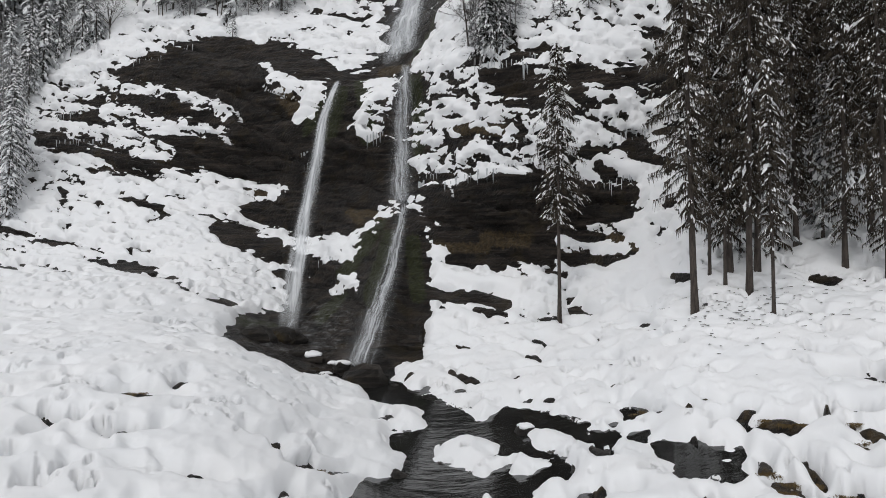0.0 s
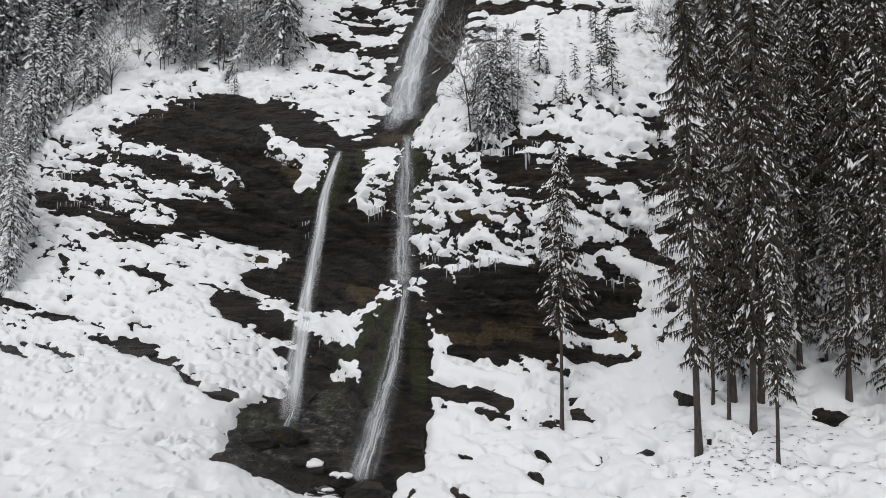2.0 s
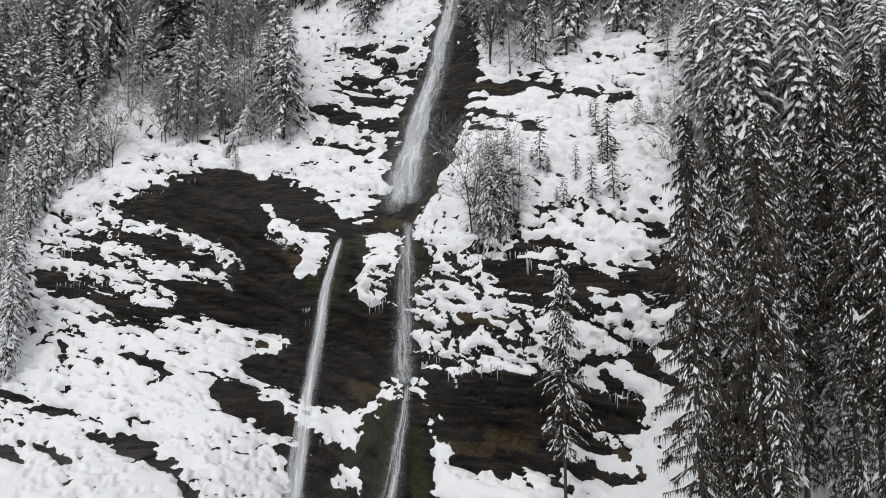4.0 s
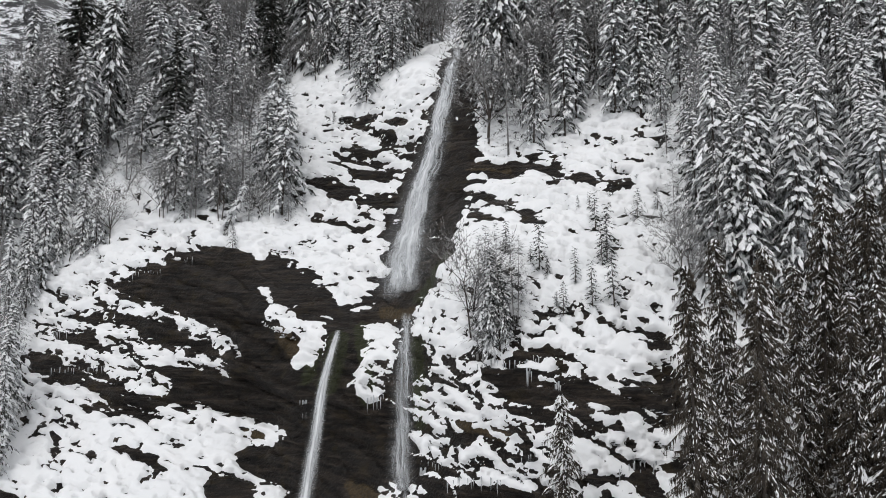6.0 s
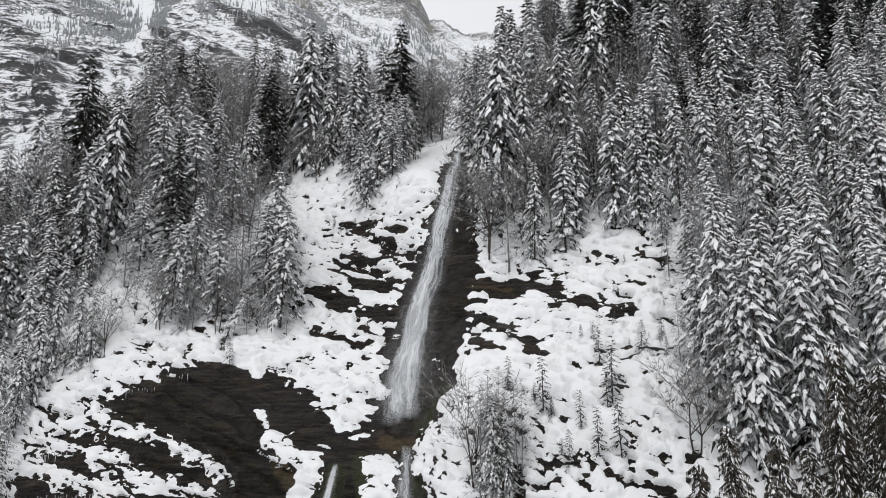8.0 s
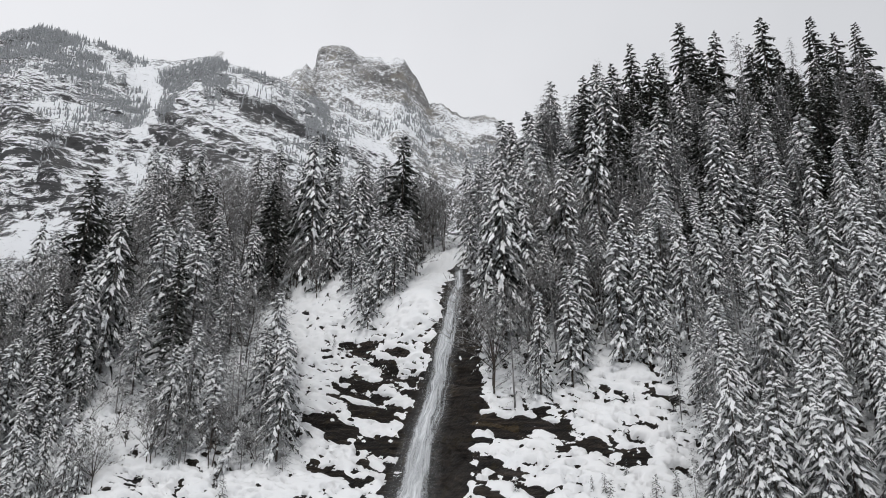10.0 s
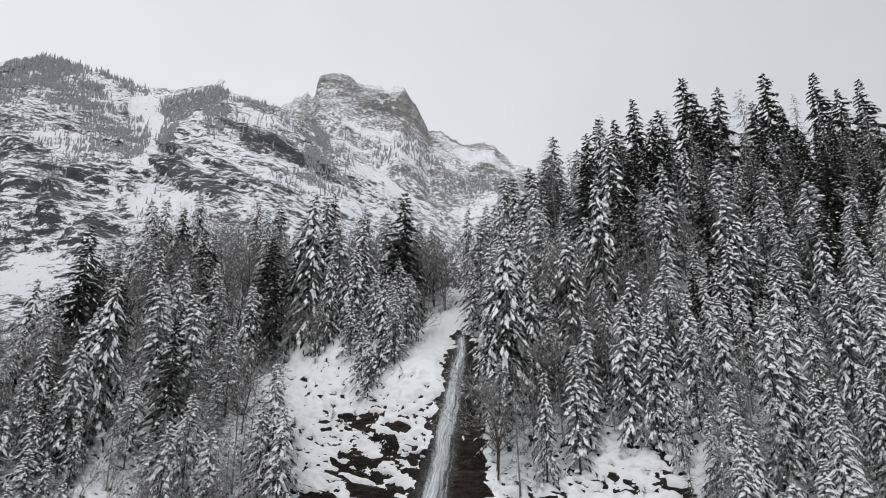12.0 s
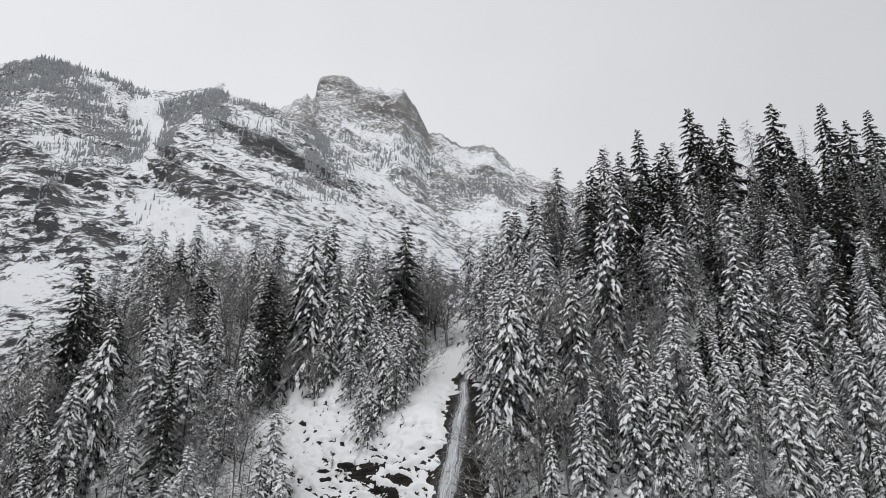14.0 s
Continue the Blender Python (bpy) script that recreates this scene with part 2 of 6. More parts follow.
# ---- the shape of the land ----
# Each profile is the run of the ground away from the viewpoint along one bearing (its tangent): (distance, height).
PROFILES = {
    -0.85: [(14, 2.8), (30, 4.6), (55, 7), (78, 11), (90, 20), (108, 36), (122, 54), (132, 64), (240, 66)],
    -0.65: [(14, 2.5), (30, 4.3), (55, 6.5), (76, 10), (86, 18), (104, 32), (122, 58), (136, 76), (240, 80)],
    -0.45: [(14, 2.0), (29, 4.2), (52, 6.2), (75, 9.2), (88, 20), (97, 33), (112, 53), (146, 88), (164, 109), (240, 112)],
    -0.32: [(14, 1.8), (30, 3.6), (51, 5), (70, 7.5), (84, 15), (91, 22), (92, 34), (101, 43), (112, 54), (146, 89), (176, 121), (240, 125)],
    -0.25: [(14, 1.5), (30, 2.9), (48, 3.4), (64, 4.0), (72, 6.4), (82, 13), (90, 20), (87.5, 33), (100, 43), (111, 53), (145, 88), (180, 126), (245, 130)],
    -0.18: [(14, 1.0), (36, 1.6), (54, 2.4), (66, 3.4), (74, 9), (82, 18), (83, 30), (86.5, 33), (98, 41), (114, 58), (136, 86), (176, 121), (240, 140)],
    -0.12: [(14, 0.3), (37, 0.6), (54, 2), (60, 6), (73, 14), (80, 20), (79, 28), (86, 33), (95, 39), (116, 61), (128, 84), (160, 102), (230, 140)],
    -0.05: [(14, -0.2), (37, 0.3), (54, 2.4), (60, 6), (70, 15), (76, 20), (77, 30), (85, 34), (92, 38), (112, 60), (117, 78), (130, 84), (165, 102), (230, 136)],
    0.02: [(14, -0.3), (37, 0.2), (52, 2.5), (62, 8), (66, 13), (67.5, 20), (67.5, 29), (74, 40), (92, 50), (113, 76), (135, 90), (165, 102), (230, 128)],
    0.2: [(14, 0.3), (30, 1.2), (45, 3), (57, 6), (62, 12), (60.5, 24), (66, 34), (78, 44), (93, 56), (112, 80), (138, 111), (150, 117), (230, 120)],
    0.36: [(14, 1), (26, 2), (34, 4), (42, 7.3), (53, 13), (59, 24), (66, 36), (81, 48), (93, 65), (115, 92), (140, 120), (152, 134), (230, 138)],
    0.65: [(14, 1.5), (24, 3), (32, 5.5), (42, 9), (55, 18), (63, 32), (76, 48), (90, 66), (110, 90), (140, 122), (157, 142), (230, 146)],
    0.85: [(14, 1.8), (24, 4), (32, 7), (42, 12), (55, 22), (63, 35), (76, 52), (90, 70), (110, 92), (140, 124), (157, 144), (230, 148)],
}
SLANT = 0.35  # rise = height + SLANT * distance grows all along a profile, over flats and overhangs alike
RISE_LOW, RISE_HIGH = 5.5, 175.0


def smooth_table():
    """Distance for each bearing and rise, on an even grid, smoothed in both."""
    bearings = np.array(sorted(PROFILES))
    rises = np.arange(RISE_LOW, RISE_HIGH + 0.01, 0.5)
    table = []
    for b in bearings:
        p = np.array(PROFILES[b], float)
        d = np.interp(rises, p[:, 1] + SLANT * p[:, 0], p[:, 0])
        pad = np.concatenate([np.full(4, d[0]), d, np.full(4, d[-1])])
        table.append(np.convolve(pad, np.ones(9) / 9, "valid"))
    table = np.array(table)
    fine = np.arange(-0.85, 0.8501, 0.01)
    full = np.array([np.interp(fine, bearings, table[:, i]) for i in range(len(rises))]).T
    pad = np.concatenate([np.repeat(full[:1], 3, 0), full, np.repeat(full[-1:], 3, 0)])
    full = sum(pad[i:i + len(full)] for i in range(7)) / 7
    return fine, rises, full


BEARINGS, RISES, TABLE = smooth_table()


def land(b, r):
    """Places on the bare land for arrays of bearing and rise."""
    b, r = np.asarray(b, float), np.asarray(r, float)
    i = np.clip((b - BEARINGS[0]) / 0.01, 0, len(BEARINGS) - 1.001)
    j = np.clip((r - RISES[0]) / 0.5, 0, len(RISES) - 1.001)
    i0, j0 = i.astype(int), j.astype(int)
    fi, fj = i - i0, j - j0
    d = (TABLE[i0, j0] * (1 - fi) * (1 - fj) + TABLE[i0 + 1, j0] * fi * (1 - fj)
         + TABLE[i0, j0 + 1] * (1 - fi) * fj + TABLE[i0 + 1, j0 + 1] * fi * fj)
    return np.stack([b * d, d, r - SLANT * d], -1)


def lattice(i, j, k, seed):
    h = (i * 374761393 + j * 668265263 + k * 2147483647 + seed * 1274126177) & 0xFFFFFFFF
    h = ((h ^ (h >> 13)) * 1274126177) & 0xFFFFFFFF
    return ((h ^ (h >> 16)) & 0xFFFF) / 65535.0


def value_noise(p, seed=0):
    """Smooth noise in 0..1 at places p."""
    f = np.floor(p)
    i = f.astype(np.int64)
    u = p - f
    u = u * u * u * (u * (u * 6 - 15) + 10)
    total = 0
    for a in (0, 1):
        for b in (0, 1):
            for c in (0, 1):
                w = (u[..., 0] if a else 1 - u[..., 0]) * (u[..., 1] if b else 1 - u[..., 1]) * (u[..., 2] if c else 1 - u[..., 2])
                total = total + w * lattice(i[..., 0] + a, i[..., 1] + b, i[..., 2] + c, seed)
    return total


def fbm(p, octaves, seed=0, gain=0.5):
    total, amp, norm = 0, 1.0, 0
    for o in range(octaves):
        total, norm = total + amp * value_noise(p * 2.03 ** o + 17.3 * o, seed + o), norm + amp
        amp *= gain
    return total / norm


def inside(x, y, polygon):
    """Signed distance to a polygon's outline, positive inside."""
    q = np.array(polygon, float)
    best, inn = np.full(x.shape, 1e9), np.zeros(x.shape, bool)
    for (x0, y0), (x1, y1) in zip(q, np.roll(q, -1, 0)):
        dx, dy = x1 - x0, y1 - y0
        t = np.clip(((x - x0) * dx + (y - y0) * dy) / (dx * dx + dy * dy + 1e-9), 0, 1)
        best = np.minimum(best, np.hypot(x - x0 - t * dx, y - y0 - t * dy))
        if y0 != y1:
            inn ^= ((y0 > y) != (y1 > y)) & (x < (x1 - x0) * (y - y0) / (y1 - y0) + x0)
    return np.where(inn, best, -best)

ROCKY, SHELVES, CHANNELS, WOODS = {}, {}, {}, {}
# Outlines on the land: bearing in hundredths, rise. Then bare places in the snow: bearing, rise, half length, half height, slope.
ROCKY["step_east"] = [(-2.8, 30.0), (7.0, 28.5), (9.9, 27.7), (9.4, 24.9), (-2.0, 28.6)]
ROCKY["wall_west"] = [(-47.3, 74.8), (-44.5, 77.0), (-40.4, 77.9), (-37.5, 81.0), (-35.5, 81.5), (-32.2, 81.0), (-29.7, 80.6), (-28.0, 78.4), (-23.9, 77.2), (-21.0, 76.1), (-18.9, 71.8), (-17.2, 68.4), (-15.6, 66.6), (-11.5, 64.7), (-7.3, 63.4), (-4.1, 58.8), (-2.4, 56.9), (-2.4, 53.4), (-3.7, 51.4), (-3.6, 47.6), (-3.6, 41.1), (-6.1, 41.6), (-8.1, 40.7), (-11.4, 38.2), (-13.8, 37.4), (-18.6, 39.6), (-22.7, 42.0), (-27.6, 44.2), (-28.6, 46.5), (-28.1, 48.8), (-23.6, 48.8), (-24.0, 50.2), (-28.5, 51.4), (-31.8, 52.3), (-35.9, 53.3), (-40.0, 53.4), (-42.9, 53.5), (-48.2, 54.9), (-51.1, 57.9), (-56.5, 58.5), (-58.3, 60.0), (-59.7, 64.5), (-56.6, 66.5), (-56.7, 68.3), (-51.3, 66.7), (-50.9, 69.5), (-47.3, 69.3)]
ROCKY["low_band"] = [(-35.0, 44.2), (-31.7, 43.2), (-28.4, 44.0), (-26.0, 42.9), (-23.1, 41.2), (-22.3, 39.3), (-18.6, 37.4), (-15.4, 35.7), (-13.8, 32.0), (-21.8, 32.9), (-22.8, 36.4), (-25.9, 38.1), (-29.2, 39.7), (-31.7, 41.6)]
ROCKY["fall_foot_high"] = [(-22.8, 35.8), (-18.6, 36.3), (-14.4, 35.5), (-12.8, 37.0), (-11.0, 38.2), (-8.1, 40.5), (-5.7, 41.6), (-3.6, 40.4), (-2.4, 38.7), (-1.8, 36.2), (-2.1, 32.6), (-3.1, 31.4), (-3.3, 28.0), (-4.3, 24.0), (-25.1, 24.0), (-23.4, 28.9), (-22.6, 33.0)]
ROCKY["wall_east"] = [(0.8, 53.2), (4.1, 53.5), (9.0, 52.9), (12.8, 52.0), (14.8, 50.7), (22.2, 48.8), (25.5, 49.2), (29.2, 49.3), (37.0, 47.7), (36.9, 42.9), (29.5, 42.2), (29.4, 39.1), (28.9, 37.7), (28.8, 33.9), (29.5, 30.2), (27.5, 29.0), (23.4, 29.9), (20.2, 30.5), (17.0, 30.7), (12.9, 30.5), (8.9, 30.5), (4.8, 31.6), (0.8, 31.9), (-1.2, 33.7), (-1.8, 36.6), (-2.8, 38.9), (-3.4, 40.9), (-2.3, 42.9), (0.8, 43.7), (0.0, 47.3), (-2.4, 49.5), (4.9, 47.3), (9.0, 46.1), (5.7, 48.1), (4.9, 49.3), (5.7, 50.2), (3.7, 50.8)]
SHELVES["ledge_a"] = [(-46.5, 72.1), (-41.9, 69.9), (-37.8, 67.3), (-33.7, 64.8), (-31.0, 62.5), (-32.0, 62.0), (-36.1, 63.8), (-38.6, 66.2), (-43.6, 68.4), (-47.3, 70.3)]
SHELVES["ledge_b"] = [(-50.1, 67.7), (-45.6, 65.7), (-43.1, 63.4), (-39.3, 62.0), (-34.8, 61.2), (-31.3, 59.6), (-31.9, 59.1), (-36.8, 59.5), (-39.3, 60.6), (-42.6, 61.1), (-45.9, 62.3), (-49.6, 64.6)]
SHELVES["ledge_c"] = [(-61.5, 67.1), (-57.0, 67.6), (-55.4, 64.7), (-50.8, 63.2), (-47.1, 62.4), (-45.0, 60.4), (-45.4, 59.7), (-42.6, 58.6), (-39.4, 57.0), (-40.0, 55.9), (-43.7, 56.2), (-46.7, 58.6), (-51.6, 60.6), (-56.1, 63.0), (-60.3, 64.6)]
SHELVES["ledge_small"] = [(-57.1, 69.6), (-52.2, 68.6), (-51.5, 66.5), (-55.8, 67.5)]
SHELVES["lumps"] = [(-40.0, 54.0), (-36.7, 52.3), (-31.8, 52.0), (-28.5, 51.1), (-25.2, 51.2), (-23.8, 49.8), (-25.2, 49.0), (-27.7, 49.7), (-29.3, 48.7), (-31.7, 49.2), (-36.7, 50.2)]
SHELVES["apron"] = [(-23.1, 41.9), (-19.5, 40.2), (-15.4, 38.7), (-14.4, 38.1), (-14.6, 36.0), (-16.2, 36.5), (-19.8, 37.9), (-23.1, 39.7)]
SHELVES["rib"] = [(-7.8, 41.0), (-10.4, 39.2), (-12.1, 38.1), (-12.5, 35.9), (-13.3, 34.5), (-14.0, 35.4), (-13.7, 37.9), (-11.8, 39.1)]
SHELVES["rib_foot"] = [(-15.0, 32.4), (-12.2, 32.2), (-12.4, 30.5), (-16.6, 30.9)]
SHELVES["between_falls"] = [(-11.3, 62.3), (-8.2, 62.9), (-6.9, 61.0), (-7.2, 56.8), (-8.4, 54.8), (-8.8, 53.2), (-10.6, 52.4), (-13.1, 53.2), (-13.6, 54.1), (-12.3, 55.9), (-11.5, 58.1)]
SHELVES["shelf_west"] = [(-26.7, 70.9), (-25.3, 70.7), (-23.7, 67.4), (-21.2, 64.0), (-17.1, 63.0), (-17.5, 60.3), (-19.2, 58.0), (-20.2, 58.8), (-20.6, 60.9), (-21.5, 62.4), (-24.0, 63.4), (-25.5, 66.2)]
SHELVES["shelf_bit"] = [(-22.7, 60.4), (-20.3, 58.8), (-20.5, 57.9), (-21.9, 58.7)]
SHELVES["ledge_east"] = [(-3.7, 52.4), (-1.6, 52.4), (0.8, 50.9), (4.9, 48.8), (8.2, 47.5), (10.6, 46.2), (13.9, 45.2), (17.2, 44.2), (18.0, 43.5), (13.9, 44.3), (10.2, 44.9), (9.0, 46.0), (4.9, 47.2), (0.8, 48.3), (-2.6, 49.7), (-3.7, 50.8)]
SHELVES["pad_east"] = [(1.1, 44.5), (4.9, 44.6), (9.0, 44.6), (13.1, 43.8), (15.1, 42.4), (15.9, 41.0), (12.2, 41.1), (9.0, 41.5), (5.7, 41.6), (2.3, 42.4), (1.9, 43.4)]
SHELVES["ledge_east_far"] = [(17.0, 45.3), (22.1, 44.2), (24.6, 45.2), (28.7, 44.8), (37.0, 45.8), (36.9, 42.9), (29.0, 42.2), (25.4, 42.4), (22.1, 42.4), (18.0, 43.3)]
SHELVES["ledge_east_thin"] = [(16.4, 47.7), (20.5, 47.6), (23.8, 46.4), (29.1, 45.3), (29.1, 44.8), (23.8, 45.3), (20.9, 46.4)]
SHELVES["ledge_east_low"] = [(21.6, 39.2), (24.5, 40.1), (29.0, 39.5), (36.7, 38.5), (36.6, 36.4), (28.9, 38.0), (25.3, 38.0), (22.0, 38.8), (18.3, 39.2), (17.5, 39.9)]
SHELVES["foot_east"] = [(17.4, 33.8), (21.9, 34.7), (25.2, 33.9), (29.2, 33.7), (33.2, 32.1), (31.5, 29.8), (29.1, 30.3), (25.9, 31.3), (21.9, 32.5), (17.8, 33.0)]
SHELVES["foot_spine"] = [(-2.0, 36.4), (-0.2, 35.9), (-0.2, 32.8), (-1.5, 31.5)]
SHELVES["wall_foot_bits"] = [(8.9, 31.1), (10.9, 31.3), (13.7, 31.2), (12.9, 30.2), (8.9, 30.3)]
ROCKY["fall_foot"] = [(-39.8, 21.2), (-33.7, 22.1), (-31.3, 25.3), (-28.0, 28.1), (-23.1, 28.7), (-23.2, 31.1), (-21.6, 34.7), (-15.0, 33.7), (-7.7, 35.7), (-3.6, 34.3), (-2.6, 30.0), (-3.4, 27.2), (-4.0, 23.3), (-5.6, 20.7), (-4.2, 19.3), (-6.8, 19.2), (-11.7, 19.7), (-18.2, 19.2), (-23.1, 19.5), (-27.2, 20.1), (-31.3, 20.5), (-36.1, 20.3)]
CHANNELS["stream"] = [(-21.5, 19.2), (-18.2, 19.2), (-15.0, 19.1), (-11.7, 18.5), (-11.0, 17.9), (-10.9, 16.8), (-7.6, 16.6), (-4.8, 16.6), (-2.8, 16.0), (-3.9, 15.6), (-1.1, 14.4), (-6.8, 14.4), (-8.3, 13.9), (-7.9, 12.9), (-5.0, 12.5), (-5.5, 11.7), (-9.1, 10.7), (-11.6, 10.6), (-13.9, 10.1), (-15.7, 9.7), (23.1, 9.7), (21.5, 10.2), (19.5, 10.6), (17.6, 11.0), (18.5, 11.8), (17.5, 12.2), (13.9, 12.8), (12.5, 13.6), (9.4, 14.2), (7.0, 14.7), (5.8, 14.9), (3.7, 15.7), (1.3, 16.7), (-1.1, 17.3), (-4.5, 17.8), (-5.6, 18.8), (-7.6, 19.7), (-11.7, 20.1), (-15.0, 20.2), (-18.2, 20.5)]
CHANNELS["side"] = [(7.8, 16.0), (9.4, 16.3), (13.5, 15.5), (17.5, 14.8), (20.8, 13.8), (25.6, 13.5), (29.7, 13.2), (33.7, 12.5), (37.7, 11.7), (43.2, 11.9), (43.6, 11.4), (42.2, 10.9), (37.7, 11.0), (34.5, 11.1), (33.0, 11.7), (28.8, 12.3), (25.2, 13.2), (24.0, 12.6), (21.1, 12.6), (18.3, 13.1), (16.3, 13.9), (12.6, 14.3), (9.8, 14.6), (7.4, 15.0)]
ROCKY["bank_cut"] = [(-17.7, 12.4), (-13.3, 12.2), (-8.4, 12.1), (-5.3, 11.8), (-8.4, 11.4), (-11.7, 11.6), (-14.9, 12.0)]
ROCKY["fall_channel"] = [(1.5, 131.4), (3.3, 126.8), (2.4, 109.9), (3.7, 95.7), (4.0, 87.7), (1.8, 83.2), (0.6, 76.3), (-0.4, 71.1), (-2.4, 65.6), (-3.9, 63.5), (-5.2, 62.3), (-11.0, 62.6), (-13.1, 64.4), (-11.0, 67.2), (-10.1, 72.4), (-8.4, 79.0), (-8.0, 86.5), (-6.6, 92.9), (-4.3, 98.7), (-3.3, 104.2), (-1.1, 111.3), (0.6, 118.2)]
ROCKY["high_ledge"] = [(-21.3, 96.8), (-18.5, 96.7), (-15.2, 95.8), (-13.4, 94.6), (-13.9, 90.3), (-15.2, 90.6), (-18.4, 93.0), (-19.6, 93.8)]
ROCKY["high_ledge_upper"] = [(-17.2, 106.4), (-13.7, 105.0), (-10.4, 102.8), (-8.0, 100.2), (-4.3, 99.3), (-4.5, 97.3), (-7.9, 98.4), (-11.2, 99.9), (-15.4, 103.8)]
ROCKY["high_ledge_lower"] = [(-15.3, 100.3), (-12.0, 98.3), (-8.8, 96.9), (-5.3, 94.7), (-5.8, 93.3), (-9.5, 94.9), (-12.8, 96.8)]
ROCKY["high_ledge_top"] = [(-14.6, 112.3), (-11.0, 111.8), (-10.4, 110.1), (-12.2, 109.0), (-13.8, 110.3)]
ROCKY["high_ledge_east"] = [(-9.8, 107.0), (-7.2, 104.7), (-3.7, 102.0), (-3.9, 99.1), (-6.7, 101.9), (-8.8, 104.5)]
ROCKY["high_ledge_foot"] = [(-13.4, 90.5), (-7.9, 92.4), (-6.9, 90.9), (-8.4, 87.4), (-11.1, 87.6)]
ROCKY["band_east"] = [(3.3, 92.1), (5.9, 90.5), (9.1, 88.9), (14.1, 89.6), (17.4, 85.7), (15.9, 84.3), (12.3, 85.1), (9.8, 84.7), (6.6, 84.6), (3.2, 86.3), (2.7, 88.3)]
ROCKY["shelf_east"] = [(3.9, 82.1), (7.3, 80.9), (9.6, 78.9), (10.8, 76.9), (6.4, 78.5), (3.7, 80.3)]
ROCKY["strip_mid_east"] = [(16.1, 83.7), (19.9, 82.3), (24.7, 80.9), (27.5, 79.4), (25.0, 79.1), (20.2, 81.2), (16.2, 82.5)]
ROCKY["notch_east"] = [(21.7, 90.5), (22.9, 91.9), (23.3, 90.1), (22.3, 88.7)]
WEST_HOLES = [(-43.0, 14.39, 4.06, 0.43, 0.0), (-37.7, 15.39, 1.3, 0.38, 0.1), (-45.6, 12.23, 4.21, 0.24, 0.03), (-56.7, 12.92, 2.11, 0.18, -0.03), (-57.1, 12.34, 1.93, 0.14, 0.14), (-34.9, 10.45, 2.43, 0.18, -0.04), (-45.2, 10.59, 2.43, 0.08, -0.02), (-42.0, 10.47, 0.97, 0.08, 0.05), (-23.8, 12.19, 0.73, 0.43, 0.02), (-19.3, 11.27, 3.24, 0.31, 0.01), (-44.9, 11.4, 1.13, 0.07, 0.01)]
WEST_HOLES += [(-56.4, 40.14, 2.95, 0.78, -0.18), (-44.8, 35.21, 4.92, 1.47, -0.37), (-62.4, 42.17, 2.47, 0.71, -0.26), (-62.6, 34.32, 2.14, 1.04, -0.58), (-44.2, 47.52, 2.63, 0.78, -0.24), (-40.5, 45.75, 1.65, 0.54, -0.34), (-31.7, 28.49, 2.04, 1.09, 0.17), (-57.9, 34.99, 1.15, 0.61, -0.52), (-54.9, 33.45, 1.64, 0.72, -0.5), (-37.0, 30.26, 1.31, 0.92, -0.42), (-54.9, 49.29, 0.74, 0.82, -0.02)]
EAST_HOLES = [(28.5, 14.57, 2.59, 0.27, -0.1), (35.4, 14.18, 1.13, 0.18, -0.27), (38.1, 14.49, 0.97, 0.21, -0.29), (39.4, 13.29, 0.32, 0.09, -0.01), (43.5, 13.63, 1.14, 0.29, 0.1), (47.5, 13.15, 3.25, 0.27, -0.0), (51.2, 12.88, 2.12, 0.26, 0.06), (55.0, 13.69, 0.4, 0.56, -0.33), (58.5, 12.75, 0.73, 0.19, -0.02), (61.7, 12.26, 1.77, 0.26, -0.11), (60.0, 11.85, 2.01, 0.23, -0.14), (61.2, 10.97, 2.25, 0.2, -0.11), (46.2, 11.1, 1.13, 0.21, -0.01), (49.0, 10.34, 3.38, 0.33, -0.08), (53.1, 10.97, 2.39, 0.23, -0.24), (57.9, 10.0, 3.63, 0.23, -0.03), (44.1, 9.89, 2.42, 0.2, -0.0), (37.7, 9.92, 0.96, 0.16, -0.18)]
EAST_HOLES += [(7.0, 22.39, 0.33, 0.39, -0.09), (12.7, 20.44, 0.81, 0.45, -0.46), (13.9, 22.22, 1.3, 0.55, -0.4), (2.1, 22.28, 0.33, 0.32, -0.04), (2.9, 18.89, 2.27, 0.38, -0.29), (11.5, 18.17, 1.46, 0.24, 0.02), (3.7, 24.44, 0.24, 0.52, -0.18), (31.0, 20.84, 0.82, 0.23, -0.09), (34.3, 18.68, 0.65, 0.19, -0.14), (22.3, 10.31, 1.29, 0.19, -0.07)]
HIGH_HOLES = [(12.3, 75.32, 1.35, 0.7, -0.1), (30.9, 72.14, 1.89, 0.35, -0.16), (31.0, 88.95, 1.63, 0.53, -0.35), (32.5, 77.13, 0.77, 0.62, -0.66), (26.9, 71.21, 1.15, 0.33, 0.36), (23.9, 74.89, 0.24, 0.28, -0.07), (14.7, 75.6, 0.97, 0.28, 0.28), (9.2, 76.68, 1.11, 0.31, -0.38), (17.9, 74.63, 0.81, 0.36, 0.26), (26.4, 82.38, 0.81, 0.41, -0.15), (20.3, 81.62, 1.45, 0.43, -0.15), (4.7, 74.37, 0.48, 0.31, -0.17), (15.9, 84.53, 0.49, 0.43, -0.16), (23.3, 84.46, 0.97, 0.33, -0.31), (15.3, 80.2, 0.97, 0.32, -0.14), (11.3, 79.91, 1.28, 0.32, -0.15)]
HIGH_HOLES += [(3.2, 78.61, 1.1, 0.46, -0.81), (-17.6, 111.81, 0.75, 0.61, -0.29), (-16.1, 100.93, 0.66, 0.41, -0.6), (-6.8, 107.92, 1.49, 0.71, -0.63)]
